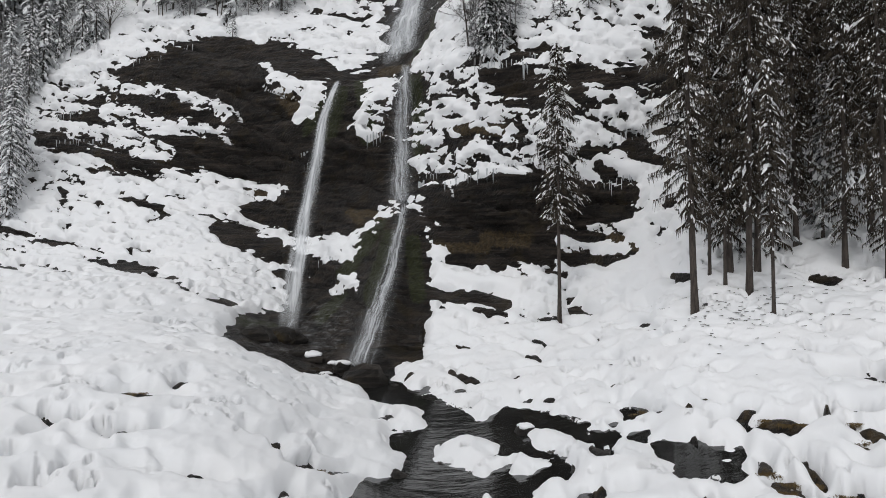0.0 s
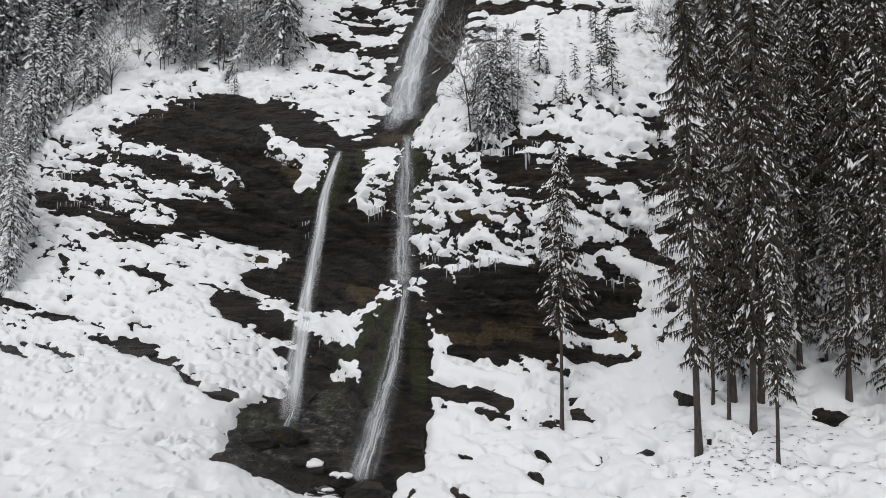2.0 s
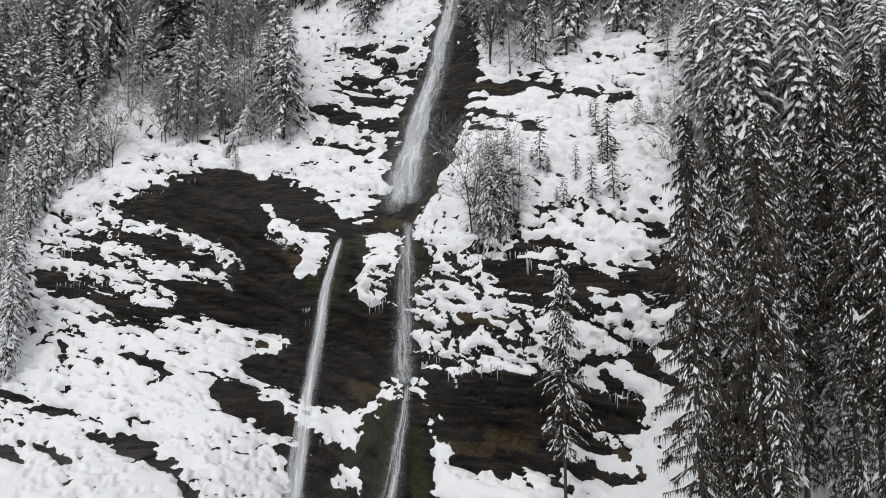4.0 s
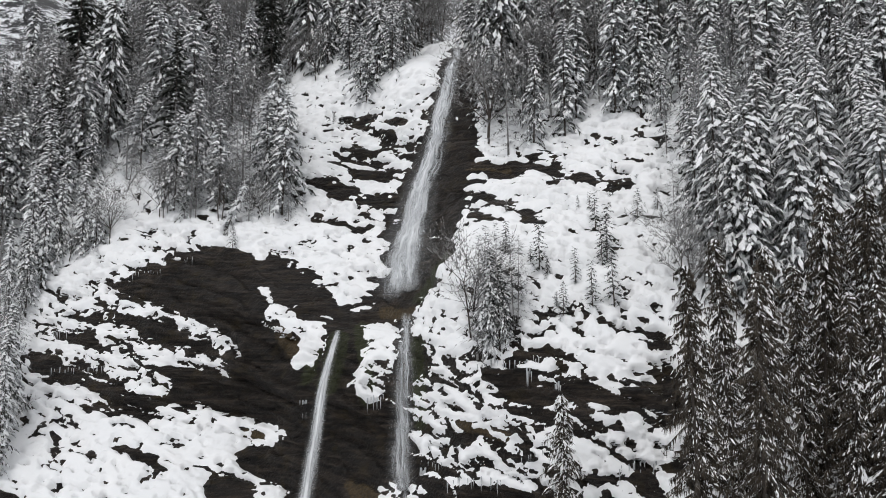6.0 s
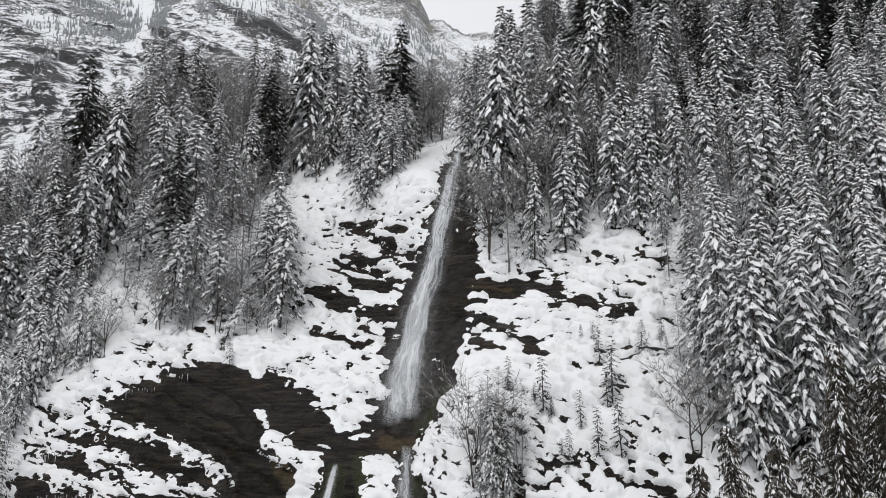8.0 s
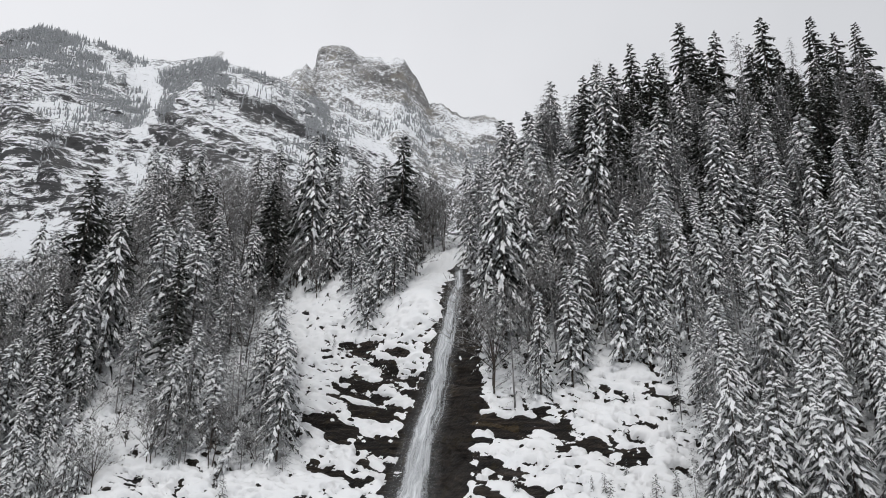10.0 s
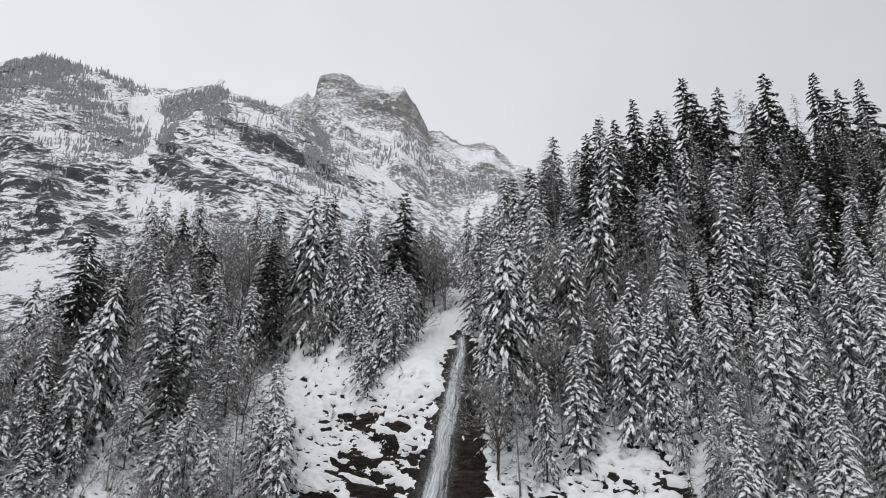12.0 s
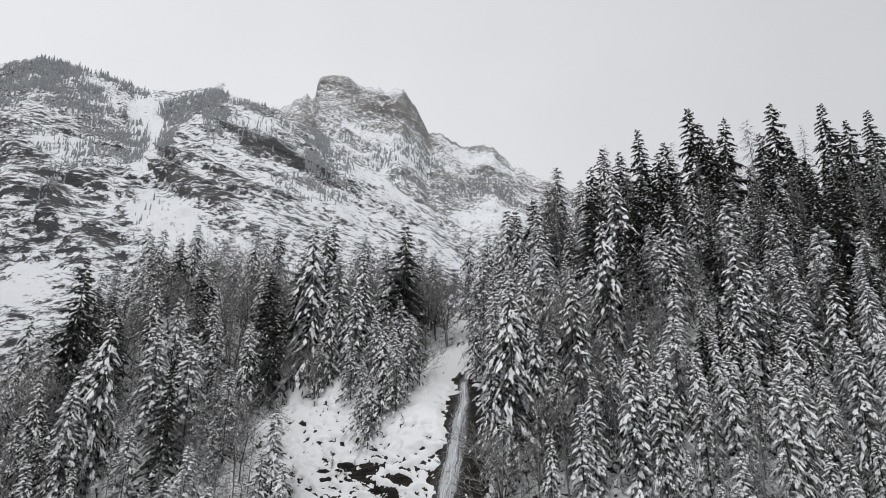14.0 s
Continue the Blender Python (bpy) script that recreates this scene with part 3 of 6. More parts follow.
ISLANDS = [(3.3, 12.75, 5.02, 0.99), (9.8, 11.74, 6.31, 0.61), (16.5, 10.41, 4.45, 0.45), (5.5, 10.1, 2.18, 0.35), (9.4, 10.1, 0.48, 0.1), (11.4, 9.99, 1.29, 0.14), (-3.4, 18.45, 1.3, 0.45), (-1.5, 18.14, 2.44, 0.63)]
WOODS["west"] = [(-68.0, 61.3), (-64.4, 85.6), (-56.3, 85.5), (-48.4, 94.0), (-44.3, 92.6), (-37.5, 86.6), (-22.2, 84.2), (-23.8, 107.8), (-32.2, 117.3), (-22.3, 129.2), (-12.2, 129.0), (-3.6, 146.8), (0.6, 142.8), (1.0, 206), (-86, 206), (-86, 70)]
WOODS["east"] = [(2.8, 128.8), (3.1, 103.3), (4.7, 90.7), (16.8, 87.3), (22.4, 95.2), (30.0, 92.0), (34.8, 83.6), (37.7, 73.7), (36.4, 62.0), (41.7, 56.2), (63.3, 54.2), (86, 60), (86, 206), (3.0, 206)]


TALL = [(0.3636, 21.2, 0, 40, 0.97), (0.385, 24.3, 3, 90, 0.9), (0.408, 23.2, 3, 60, 1.0), (0.415, 24.5, 1, 100, 0.88), (0.442, 22.3, 0, 200, 0.95), (0.455, 24.2, 2, 260, 1.05),
        (0.478, 20.1, 3, 10, 0.95), (0.512, 27.3, 1, 20, 0.88), (0.582, 24.6, 1, 150, 0.86), (0.645, 23.0, 1, 80, 0.9), (0.62, 28.0, 2, 300, 1.05), (0.70, 27.0, 1, 10, 0.9), (0.56, 31.0, 2, 200, 1.05)]


def FALLS(west, east, high):
    """Each sheet: its fall, its path from the lip down, its widths in metres, its material, its layers."""
    return [
        (west, [(-12.7, 83.4, 32.3), (-12.9, 80.8, 30.2), (-13.4, 77.0, 26.0), (-13.7, 74.0, 20.6), (-14.0, 70.5, 14.8), (-14.2, 66.8, 9), (-14.3, 63.6, 3.4)], [1.2, 1.6, 1.8, 2.1, 2.5, 3.3], PLUME, 2),
        (west, [(-0.2121, 28.0), (-0.2218, 26.1), (-0.2331, 24.3), (-0.2462, 23.0)], [1.6, 2.2, 2.2, 1.4], RUN, 1),
        (east, [(-0.053, 63.5), (-0.057, 58), (-0.06, 50), (-0.062, 44), (-0.058, 41)], [2.0, 3.0, 3.4, 3.0], SPRAY, 2),
        (east, [(-0.056, 41.5), (-0.06, 38), (-0.075, 31), (-0.095, 26), (-0.12, 20.6)], [1.2, 1.9, 2.7, 3.5], RUN, 2),
        (high, [(0.0232, 130.2), (0.0195, 121.0), (0.0056, 111.0), (-0.0133, 98.6), (-0.0385, 87.1), (-0.0567, 75.8), (-0.0616, 67.1)], [2.6, 4.0, 6.0, 8.0, 9.8], FALL, 3),
    ]


EDGE_TREES = [(-0.628, 47.4, 0, 0.75), (-0.614, 61.3, 1, 0.7), (-0.528, 80.5, 0, 0.8), (-0.562, 79.6, 0, 0.7), (-0.601, 78.5, 0, 0.9), (-0.447, 89.9, 2, 0.8), (-0.38, 87.2, 0, 0.55), (-0.256, 86.6, 2, 0.9), (-0.227, 84.2, 1, 0.4), (-0.285, 85.4, 1, 0.5), (-0.326, 86.6, 2, 0.9), (-0.413, 87.5, 2, 0.8), (0.055, 53.4, 1, 0.62), (0.079, 53.2, 3, 1.8)]
EDGE_TREES += [(0.106, 57.0, 1, 0.42), (0.138, 62.9, 3, 1.3), (0.222, 69.5, 3, 1.0), (0.214, 57.2, 3, 0.8), (0.246, 56.9, 3, 1.0), (0.191, 60.4, 3, 0.9), (0.237, 64.7, 3, 0.7), (0.405, 56.9, 1, 0.95), (0.338, 68.6, 1, 0.5), (0.449, 55.0, 0, 1.1), (0.514, 54.9, 0, 1.05), (0.383, 68.4, 1, 0.7), (0.067, 53.4, 0, 0.5), (-0.646, 74.3, 1, 0.9), (-0.628, 91.6, 0, 0.9)]
OPEN_EAST = [(1.1, 63.4), (3.7, 73.9), (17.8, 78.0), (26.5, 89.4), (34.5, 76.3), (35.5, 62.0), (28.6, 55.2), (3.5, 55.5)]
OPEN_WEST = [(-46.6, 88.8), (-37.5, 85.3), (-21.8, 84.2), (-23.7, 102.5), (-12.0, 107.6), (-13.8, 120.7), (-22.2, 114.6), (-20.1, 80.2), (-31.6, 79.6)]

# strips of bare bedding: bearing and rise at both ends, half width
STRIPS = [(11.1, 53.1, 13.9, 52.0, 0.35), (2.6, 53.8, 11.5, 52.2, 0.53), (-29.9, 77.6, -24.2, 75.9, 0.49), (-39.8, 79.3, -34.0, 78.6, 0.71), (-15.4, 102.6, -7.0, 96.8, 0.76), (-18.6, 86.6, -11.9, 83.2, 0.66), (21.3, 81.4, 27.1, 79.8, 0.49), (12.0, 73.8, 14.4, 72.9, 0.62), (4.5, 76.4, 8.2, 74.3, 0.71)]
STRIPS += [(2.8, 125, 2.0, 119, 1.7), (2.0, 120, 0.6, 111, 1.9), (0.6, 111, -1.3, 98.6, 2.3), (-1.3, 98.6, -3.8, 87, 2.8), (-3.8, 87, -5.7, 75.8, 3.0), (3.4, 117, 3.4, 100, 1.8), (3.4, 100, 3.0, 88, 2.0), (2.5, 88, -0.5, 70, 1.7), (-3.4, 34, -4.6, 23, 2.0)]  # the channel, and beside the rib
EDGE_TREES += [(0.164, 160.0, 1, 1.15), (0.152, 158.0, 1, 0.8)]
EDGE_TREES += [(-0.1228, 118.2, 0, 0.7), (-0.084, 121.7, 0, 0.8), (-0.0717, 130.9, 0, 0.9), (-0.0468, 137.3, 0, 1.0), (-0.1878, 129.7, 0, 0.6), (-0.157, 136.5, 0, 0.8), (-0.2508, 130.0, 2, 0.9), (-0.2199, 132.1, 2, 0.8), (-0.1083, 128.6, 0, 0.8), (0.0804, 109.0, 0, 0.9), (0.1266, 106.5, 0, 0.8), (0.1067, 115.8, 0, 0.9)]

# icicles: bearing, rise, spread, count, length
ICICLES = [(-0.5417, 66.54, 0.0493, 12, 1.46), (-0.5241, 60.12, 0.0738, 16, 1.55), (-0.3834, 78.35, 0.0413, 8, 1.26), (-0.4326, 76.36, 0.0495, 10, 1.25), (-0.2016, 53.49, 0.0098, 6, 2.63), (-0.0995, 52.11, 0.0246, 7, 1.54), (-0.0325, 43.17, 0.0081, 8, 2.93), (0.0905, 52.53, 0.0989, 16, 1.3), (0.1192, 51.29, 0.0082, 4, 2.03), (0.1602, 49.73, 0.0099, 4, 2.19), (0.057, 41.68, 0.1141, 18, 1.29), (0.2566, 38.09, 0.0489, 9, 1.17), (0.2699, 42.03, 0.0655, 9, 1.07), (-0.162, 35.9, 0.0355, 8, 0.89), (-0.0162, 43.74, 0.0244, 5, 1.15), (0.1225, 43.58, 0.0327, 5, 0.73)]
BOULDERS = [(-0.1863, 21.57, 1.0), (-0.2099, 21.78, 0.9), (-0.1089, 20.12, 1.7), (-0.1984, 19.53, 0.6), (-0.1699, 19.65, 0.5), (-0.0398, 19.27, 0.8), (-0.1415, 20.81, 0.8), (-0.0683, 18.79, 0.7), (-0.0763, 17.35, 0.5), (-0.0195, 17.3, 0.5), (-0.1578, 20.76, 0.5), (0.0657, 14.29, 0.6), (0.1184, 14.08, 0.6), (-0.068, 11.5, 0.6), (-0.2271, 24.15, 1.6), (-0.2679, 23.79, 1.8)]
TUFTS = [(0.466, 10.95), (0.4982, 10.66), (0.5305, 10.53), (0.4858, 10.24), (0.5463, 10.02), (0.5806, 12.76), (0.6045, 12.1), (0.6245, 11.7), (0.4955, 13.02), (0.5157, 12.87), (0.4591, 13.33), (0.5869, 10.19), (0.6108, 9.8), (-0.4214, 14.34), (-0.4417, 14.37), (0.2848, 14.43), (-0.2015, 11.23), (-0.1812, 11.18)]
EDGE_TREES += [(0.0467, 53.6, 1, 0.55), (0.0603, 53.4, 0, 0.5), (0.0733, 53.6, 1, 0.6), (0.0871, 53.8, 0, 0.35), (0.0429, 55.4, 2, 0.9), (0.0998, 56.2, 1, 0.45), (0.4199, 60.3, 1, 0.9), (0.4393, 65.3, 1, 0.8), (0.3524, 56.9, 2, 0.8), (0.3308, 83.9, 1, 0.5), (-0.2557, 86.1, 1, 0.5), (-0.2972, 86.3, 2, 1.0), (-0.3636, 87.8, 1, 0.55), (-0.4051, 88.2, 1, 0.5), (-0.6377, 55.7, 0, 0.6), (-0.635, 62.8, 1, 0.7)]  # cluster trees
EDGE_TREES += [(-0.6332, 43.7, 0, 0.7), (-0.6204, 51.3, 0, 0.75), (-0.6388, 53.5, 1, 0.8), (-0.6037, 70.0, 0, 0.7), (-0.6278, 68.0, 0, 0.8), (-0.5844, 75.6, 0, 0.75), (-0.5441, 79.9, 2, 0.9), (-0.6003, 73.5, 2, 0.8), (-0.5074, 81.7, 0, 0.6), (-0.4871, 83.2, 2, 0.8), (-0.6265, 49.4, 2, 0.6)]  # edge wood
TALL += [(0.53, 29.5, 2, 70, 1.0), (0.66, 30.0, 0, 250, 1.0), (0.60, 33.0, 1, 30, 0.9), (0.68, 24.5, 0, 110, 1.0)]
EDGE_TREES += [(0.43, 26.0, 0, 0.55), (0.47, 27.0, 0, 0.7), (0.55, 28.0, 0, 0.6), (0.46, 31.0, 0, 0.6), (0.4, 30.0, 0, 0.5), (0.52, 33.0, 0, 0.7)]

# the far ridge and the summit behind it: places with woods, bare rock and open snow (bearing, share of the height, half length, half height, slope, amount)
RIDGE_WOODS = [(-0.682, 0.844, 0.072, 0.113, 1.13, 1), (-0.618, 0.734, 0.059, 0.118, 0.03, 1), (-0.557, 0.604, 0.04, 0.094, -0.63, 1), (-0.507, 0.556, 0.027, 0.112, -0.48, 1), (-0.711, 0.689, 0.028, 0.098, -0.63, 0.7), (-0.417, 0.814, 0.036, 0.084, 1.01, 1), (-0.425, 0.695, 0.023, 0.092, 4.65, 1), (-0.438, 0.582, 0.014, 0.068, 4.26, 1), (-0.365, 0.761, 0.015, 0.167, 1.17, 1), (-0.531, 0.979, 0.041, 0.074, -1.23, 0.6), (-0.364, 0.97, 0.013, 0.088, 2.48, 0.8), (-0.196, 0.776, 0.015, 0.24, 2.91, 0.9), (-0.315, 0.917, 0.043, 0.037, 0.83, 0.4), (-0.593, 0.353, 0.031, 0.049, 2.48, 0.45), (-0.553, 0.442, 0.029, 0.044, -0.04, 0.6), (-0.658, 0.435, 0.057, 0.042, 0.07, 0.25)]
RIDGE_WOODS += [(-0.274, 0.76, 0.057, 0.173, 1.24, 0.12), (-0.194, 0.484, 0.054, 0.056, 1.19, 0.3), (-0.467, 0.284, 0.026, 0.053, 0.09, 0.12), (-0.16, 0.73, 0.018, 0.138, 3.61, 0.3)]
RIDGE_ROCK = [(-0.43, 0.406, 0.039, 0.033, -1.16, 1), (-0.369, 0.333, 0.042, 0.028, -0.36, 1), (-0.319, 0.647, 0.038, 0.028, -0.45, 0.9), (-0.271, 0.606, 0.038, 0.03, 0.53, 0.9), (-0.263, 0.658, 0.023, 0.02, 1.12, 0.8), (-0.21, 0.615, 0.042, 0.031, 0.85, 0.7), (-0.32, 0.376, 0.037, 0.016, -0.1, 0.8), (-0.265, 0.377, 0.036, 0.013, 0.48, 0.7), (-0.378, 0.428, 0.038, 0.016, -0.53, 0.75), (-0.34, 0.407, 0.047, 0.013, -0.44, 0.75), (-0.416, 0.477, 0.038, 0.017, -1.35, 0.7), (-0.679, 0.364, 0.042, 0.025, 0.2, 0.6), (-0.638, 0.334, 0.028, 0.016, 0.02, 0.5), (-0.603, 0.245, 0.017, 0.037, 1.27, 0.7), (-0.657, 0.268, 0.033, 0.017, -0.14, 0.5), (-0.554, 0.336, 0.037, 0.019, 0.13, 0.4)]
RIDGE_ROCK += [(-0.521, 0.395, 0.03, 0.032, -0.75, 0.45), (-0.623, 0.18, 0.024, 0.016, 0.49, 0.5), (-0.635, 0.095, 0.022, 0.007, -0.05, 0.5), (-0.546, 0.195, 0.04, 0.034, 0.93, 0.35), (-0.186, 0.55, 0.054, 0.028, 1.52, 0.6), (-0.123, 0.694, 0.036, 0.03, 2.37, 0.5), (-0.49, 0.349, 0.016, 0.067, 2.19, 0.35), (-0.704, 0.446, 0.037, 0.047, -0.36, 0.45), (-0.332, 0.793, 0.029, 0.031, -0.46, 0.5), (-0.291, 0.469, 0.047, 0.014, -0.12, 0.6)]
RIDGE_SNOW = [(-0.477, 0.691, 0.022, 0.182, -1.42, 1), (-0.42, 0.249, 0.051, 0.052, -0.67, 1), (-0.472, 0.415, 0.013, 0.035, -0.79, 0.8), (-0.303, 0.79, 0.029, 0.051, 0.05, 0.7), (-0.6, 0.432, 0.038, 0.034, -0.04, 0.6), (-0.629, 0.128, 0.039, 0.032, 0.45, 0.6), (-0.068, 0.919, 0.073, 0.14, 2.17, 0.6), (-0.51, 0.315, 0.016, 0.03, 1.73, 0.6), (-0.625, 0.442, 0.019, 0.022, 0.07, 0.7)]
PEAK_ROCKY = [(-0.164, 0.924, 0.031, 0.079, -0.44, 1), (-0.165, 0.705, 0.038, 0.102, 1.18, 0.45), (-0.109, 0.855, 0.038, 0.106, -1.01, 0.55), (-0.05, 0.822, 0.021, 0.171, 6.33, 1), (-0.024, 0.945, 0.013, 0.243, 7.28, 0.8), (-0.08, 0.698, 0.047, 0.129, 2.32, 0.5), (-0.126, 0.67, 0.047, 0.082, -0.86, 0.4), (-0.225, 0.837, 0.028, 0.111, -6.44, 0.6), (0.013, 0.949, 0.022, 0.074, 0.8, 0.6), (0.082, 0.966, 0.037, 0.063, -1.46, 0.8), (0.099, 0.725, 0.031, 0.142, 1.68, 0.7), (0.049, 0.783, 0.036, 0.119, -1.93, 0.25), (-0.023, 0.433, 0.054, 0.037, 1.11, 0.6), (0.021, 0.412, 0.035, 0.033, -0.54, 0.6), (0.147, 0.729, 0.035, 0.079, -0.22, 0.35), (0.166, 0.955, 0.045, 0.072, 1.09, 0.4)]
PEAK_SNOW = [(-0.107, 0.557, 0.055, 0.035, -0.47, 0.7), (-0.081, 0.986, 0.028, 0.039, 0.47, 0.4), (0.049, 0.85, 0.045, 0.067, -1.14, 0.8), (-0.051, 0.507, 0.055, 0.057, 2.41, 0.8), (0.083, 0.37, 0.044, 0.06, 0.69, 0.8), (0.139, 0.927, 0.036, 0.084, 1.35, 0.6)]
PEAK_WOODS = [(-0.078, 0.45, 0.055, 0.041, 2.06, 0.5), (-0.024, 0.584, 0.027, 0.073, 1.17, 0.7), (-0.125, 0.484, 0.037, 0.031, -0.29, 0.4), (0.075, 0.559, 0.036, 0.061, 1.19, 0.7), (-0.032, 0.395, 0.054, 0.028, 1.55, 0.5), (0.039, 0.495, 0.027, 0.04, -1.11, 0.5), (0.119, 0.536, 0.035, 0.047, 0.56, 0.5)]

EDGE_TREES += [(-0.1143, 114.4, 0, 0.6), (-0.0995, 118.4, 0, 0.7), (-0.0761, 119.8, 0, 0.75), (-0.0599, 126.4, 0, 0.8), (-0.1873, 127.4, 2, 0.9), (-0.2339, 126.3, 2, 0.8), (-0.2736, 127.1, 0, 0.6), (-0.1397, 125.2, 0, 0.7), (-0.0436, 128.3, 2, 0.9), (-0.1724, 131.4, 0, 0.7)]  # by the upper fall

EDGE_TREES += [(0.3144, 170.0, 4, 1.24), (0.4062, 171.5, 4, 1.28), (0.4502, 171.5, 4, 1.12), (0.5389, 171.5, 4, 1.31), (0.6228, 171.5, 4, 1.37), (0.6601, 171.5, 4, 1.08), (0.698, 171.5, 4, 1.24), (0.3565, 162.5, 4, 1.05), (0.335, 155.0, 4, 1.05), (0.4226, 171.5, 4, 1.15), (0.5128, 169.0, 4, 1.05), (0.5628, 166.5, 4, 1.05), (0.2567, 167.5, 1, 1.21), (0.1719, 161.0, 1, 1.24), (0.4953, 171.5, 1, 1.26), (0.5804, 171.5, 1, 1.08), (0.282, 163.0, 4, 1.05), (0.2335, 154.5, 4, 1.05), (0.137, 154.0, 4, 1.05), (0.1053, 152.5, 4, 1.05)]  # the skyline
EDGE_TREES += [(-0.4072, 166.0, 4, 1.1), (-0.369, 167.5, 4, 1.19), (-0.3158, 171.5, 0, 1.45), (-0.2679, 171.5, 4, 1.26), (-0.2216, 171.5, 4, 1.45), (-0.1876, 171.5, 4, 1.2), (-0.1682, 171.5, 4, 1.44), (-0.1298, 171.5, 0, 1.08), (-0.0868, 171.5, 4, 1.5), (-0.0154, 171.5, 4, 1.3), (-0.4596, 166.0, 4, 1.34), (-0.498, 167.0, 0, 1.33), (-0.5495, 125.5, 4, 1.5), (-0.0728, 171.5, 2, 1.3), (-0.2362, 166.5, 2, 1.05), (-0.1569, 171.5, 2, 1.07)]

# damp and dry growth on the rock: bearing and rise at both ends, half width
DAMP = [(-15.2, 60.4, -16.8, 54.9, 2.0), (-11.9, 62.0, -11.0, 52.5, 1.4), (-4.0, 57.5, -3.6, 48.7, 1.2), (-18.5, 59.7, -19.7, 56.2, 1.2), (-9.3, 38.8, -14.2, 32.5, 1.6), (-7.7, 36.6, -10.1, 28.9, 1.4), (-4.4, 35.2, -3.6, 28.6, 1.4), (-15.0, 29.6, -17.0, 27.9, 1.4), (-28.8, 26.0, -21.5, 25.4, 1.4), (0.4, 68.9, -3.7, 65.4, 1.2), (-5.4, 110.0, -4.9, 112.3, 1.2), (-4.5, 107.6, -4.1, 104.8, 1.0)]
DRY = [(-1.1, 34.2, 6.2, 33.6, 1.0), (6.2, 34.9, 12.0, 34.1, 1.4), (-11.8, 42.0, -8.5, 40.0, 1.0), (-23.4, 62.6, -21.8, 60.0, 1.6), (-11.8, 40.1, -13.4, 42.6, 1.0), (-8.6, 64.8, -5.0, 63.6, 1.6), (1.3, 47.2, 9.5, 45.1, 0.8), (-28.2, 50.6, -24.1, 49.4, 0.9), (3.8, 88.4, 9.6, 86.6, 0.8), (24.2, 33.1, 32.4, 29.2, 1.0)]


def mesh_object(name, verts, faces, mat, parent=None, label="", smooth=False):
    me = bpy.data.meshes.new(name)
    me.from_pydata([tuple(v) for v in verts] if not isinstance(verts, np.ndarray) else verts.tolist(), [], faces if isinstance(faces, list) else faces.tolist())
    me.materials.append(mat)
    if smooth:
        me.polygons.foreach_set("use_smooth", np.ones(len(me.polygons), bool))
    ob = new(name, me)
    ob.parent = parent
    if label:
        ob["label"] = label
    return ob


def grid_faces(rows, cols, keep=None):
    i = np.arange(rows * cols).reshape(rows, cols)
    q = np.stack([i[:-1, :-1], i[:-1, 1:], i[1:, 1:], i[1:, :-1]], -1)
    if keep is not None:
        k = keep[:-1, :-1] | keep[:-1, 1:] | keep[1:, 1:] | keep[1:, :-1]
        return q[k]
    return q.reshape(-1, 4)


def grid_object(name, p, mat, keep=None, layers=()):
    """A smooth sheet from a grid of places, only where keep says so; layers: (name, amount of growth on the rock)."""
    f = grid_faces(p.shape[0], p.shape[1], keep)
    used, back = np.unique(f, return_inverse=True)
    ob = mesh_object(name, p.reshape(-1, 3)[used], back.reshape(-1, 4), mat, smooth=True)
    for key, amount in layers:
        ob.data.attributes.new(key, "FLOAT", "POINT").data.foreach_set("value", amount.ravel()[used].astype(np.float32))
    return ob


def grid_normals(p):
    n = np.cross(np.gradient(p, axis=1), np.gradient(p, axis=0))
    return n / (np.linalg.norm(n, axis=-1, keepdims=True) + 1e-9)


# ---- the near land: bare rock, and the snow that lies on it ----
cols = np.arange(-0.72, 0.7201, 0.003)
rows = np.concatenate([np.arange(RISE_LOW, 24, 0.09), np.arange(24, 104, 0.21), np.arange(104, 130, 0.3), np.arange(130, RISE_HIGH, 2.0)])
BB, RR = np.meshgrid(cols, rows)
BASE = land(BB, RR)
NORMAL = grid_normals(BASE)
rib_at = np.clip((41.8 - RR) / 21.5, 0, 1)
rib = np.clip(1 - np.abs(BB * 100 + 6.3 + 4.6 * rib_at) / (1.3 + 4.6 * rib_at), 0, 1) * np.clip((RR - 18.5) / 3, 0, 1) * np.clip((43 - RR) / 2.5, 0, 1)
step = np.clip(1 - np.hypot((BB * 100 + 18.5) / 5.0, (RR - 25.5) / 4.2), 0, 1) ** 0.6
BASE[..., 1] -= (1.0 + 2.8 * rib_at) * rib + 2.2 * step
near = np.clip((66 - BASE[..., 1]) / 14, 0, 1)
BASE[..., 2] -= 0.5 * near  # room for the depth of the snow
B100 = BB * 100
BX, BY, BZ = BASE[..., 0], BASE[..., 1], BASE[..., 2]
level = BZ - 0.24 * np.clip(-BX, -30, 70)  # height within the beds, which fall towards the gully
BEDS = fbm(np.stack([BX * 0.07, BY * 0.07, level * 0.42], -1), 4, 3, 0.6)
RAG = fbm(BASE * 0.5, 4, 21)
LUMP = fbm(BASE * 0.24, 3, 31)
FINE = fbm(BASE * np.array([0.8, 0.8, 1.3]), 3, 41)
GATHER = fbm(BASE * 0.06, 2, 77)
LONG = fbm(np.stack([BX * 0.16, BY * 0.16, level * 0.75], -1), 3, 81, 0.62)
GRIT = np.where(RR < 24, fbm(BASE * np.array([1.3, 1.0, 2.2]), 3, 91, 0.62), fbm(np.stack([BX * 0.6, BY * 0.6, level * 1.25], -1), 2, 91, 0.6))

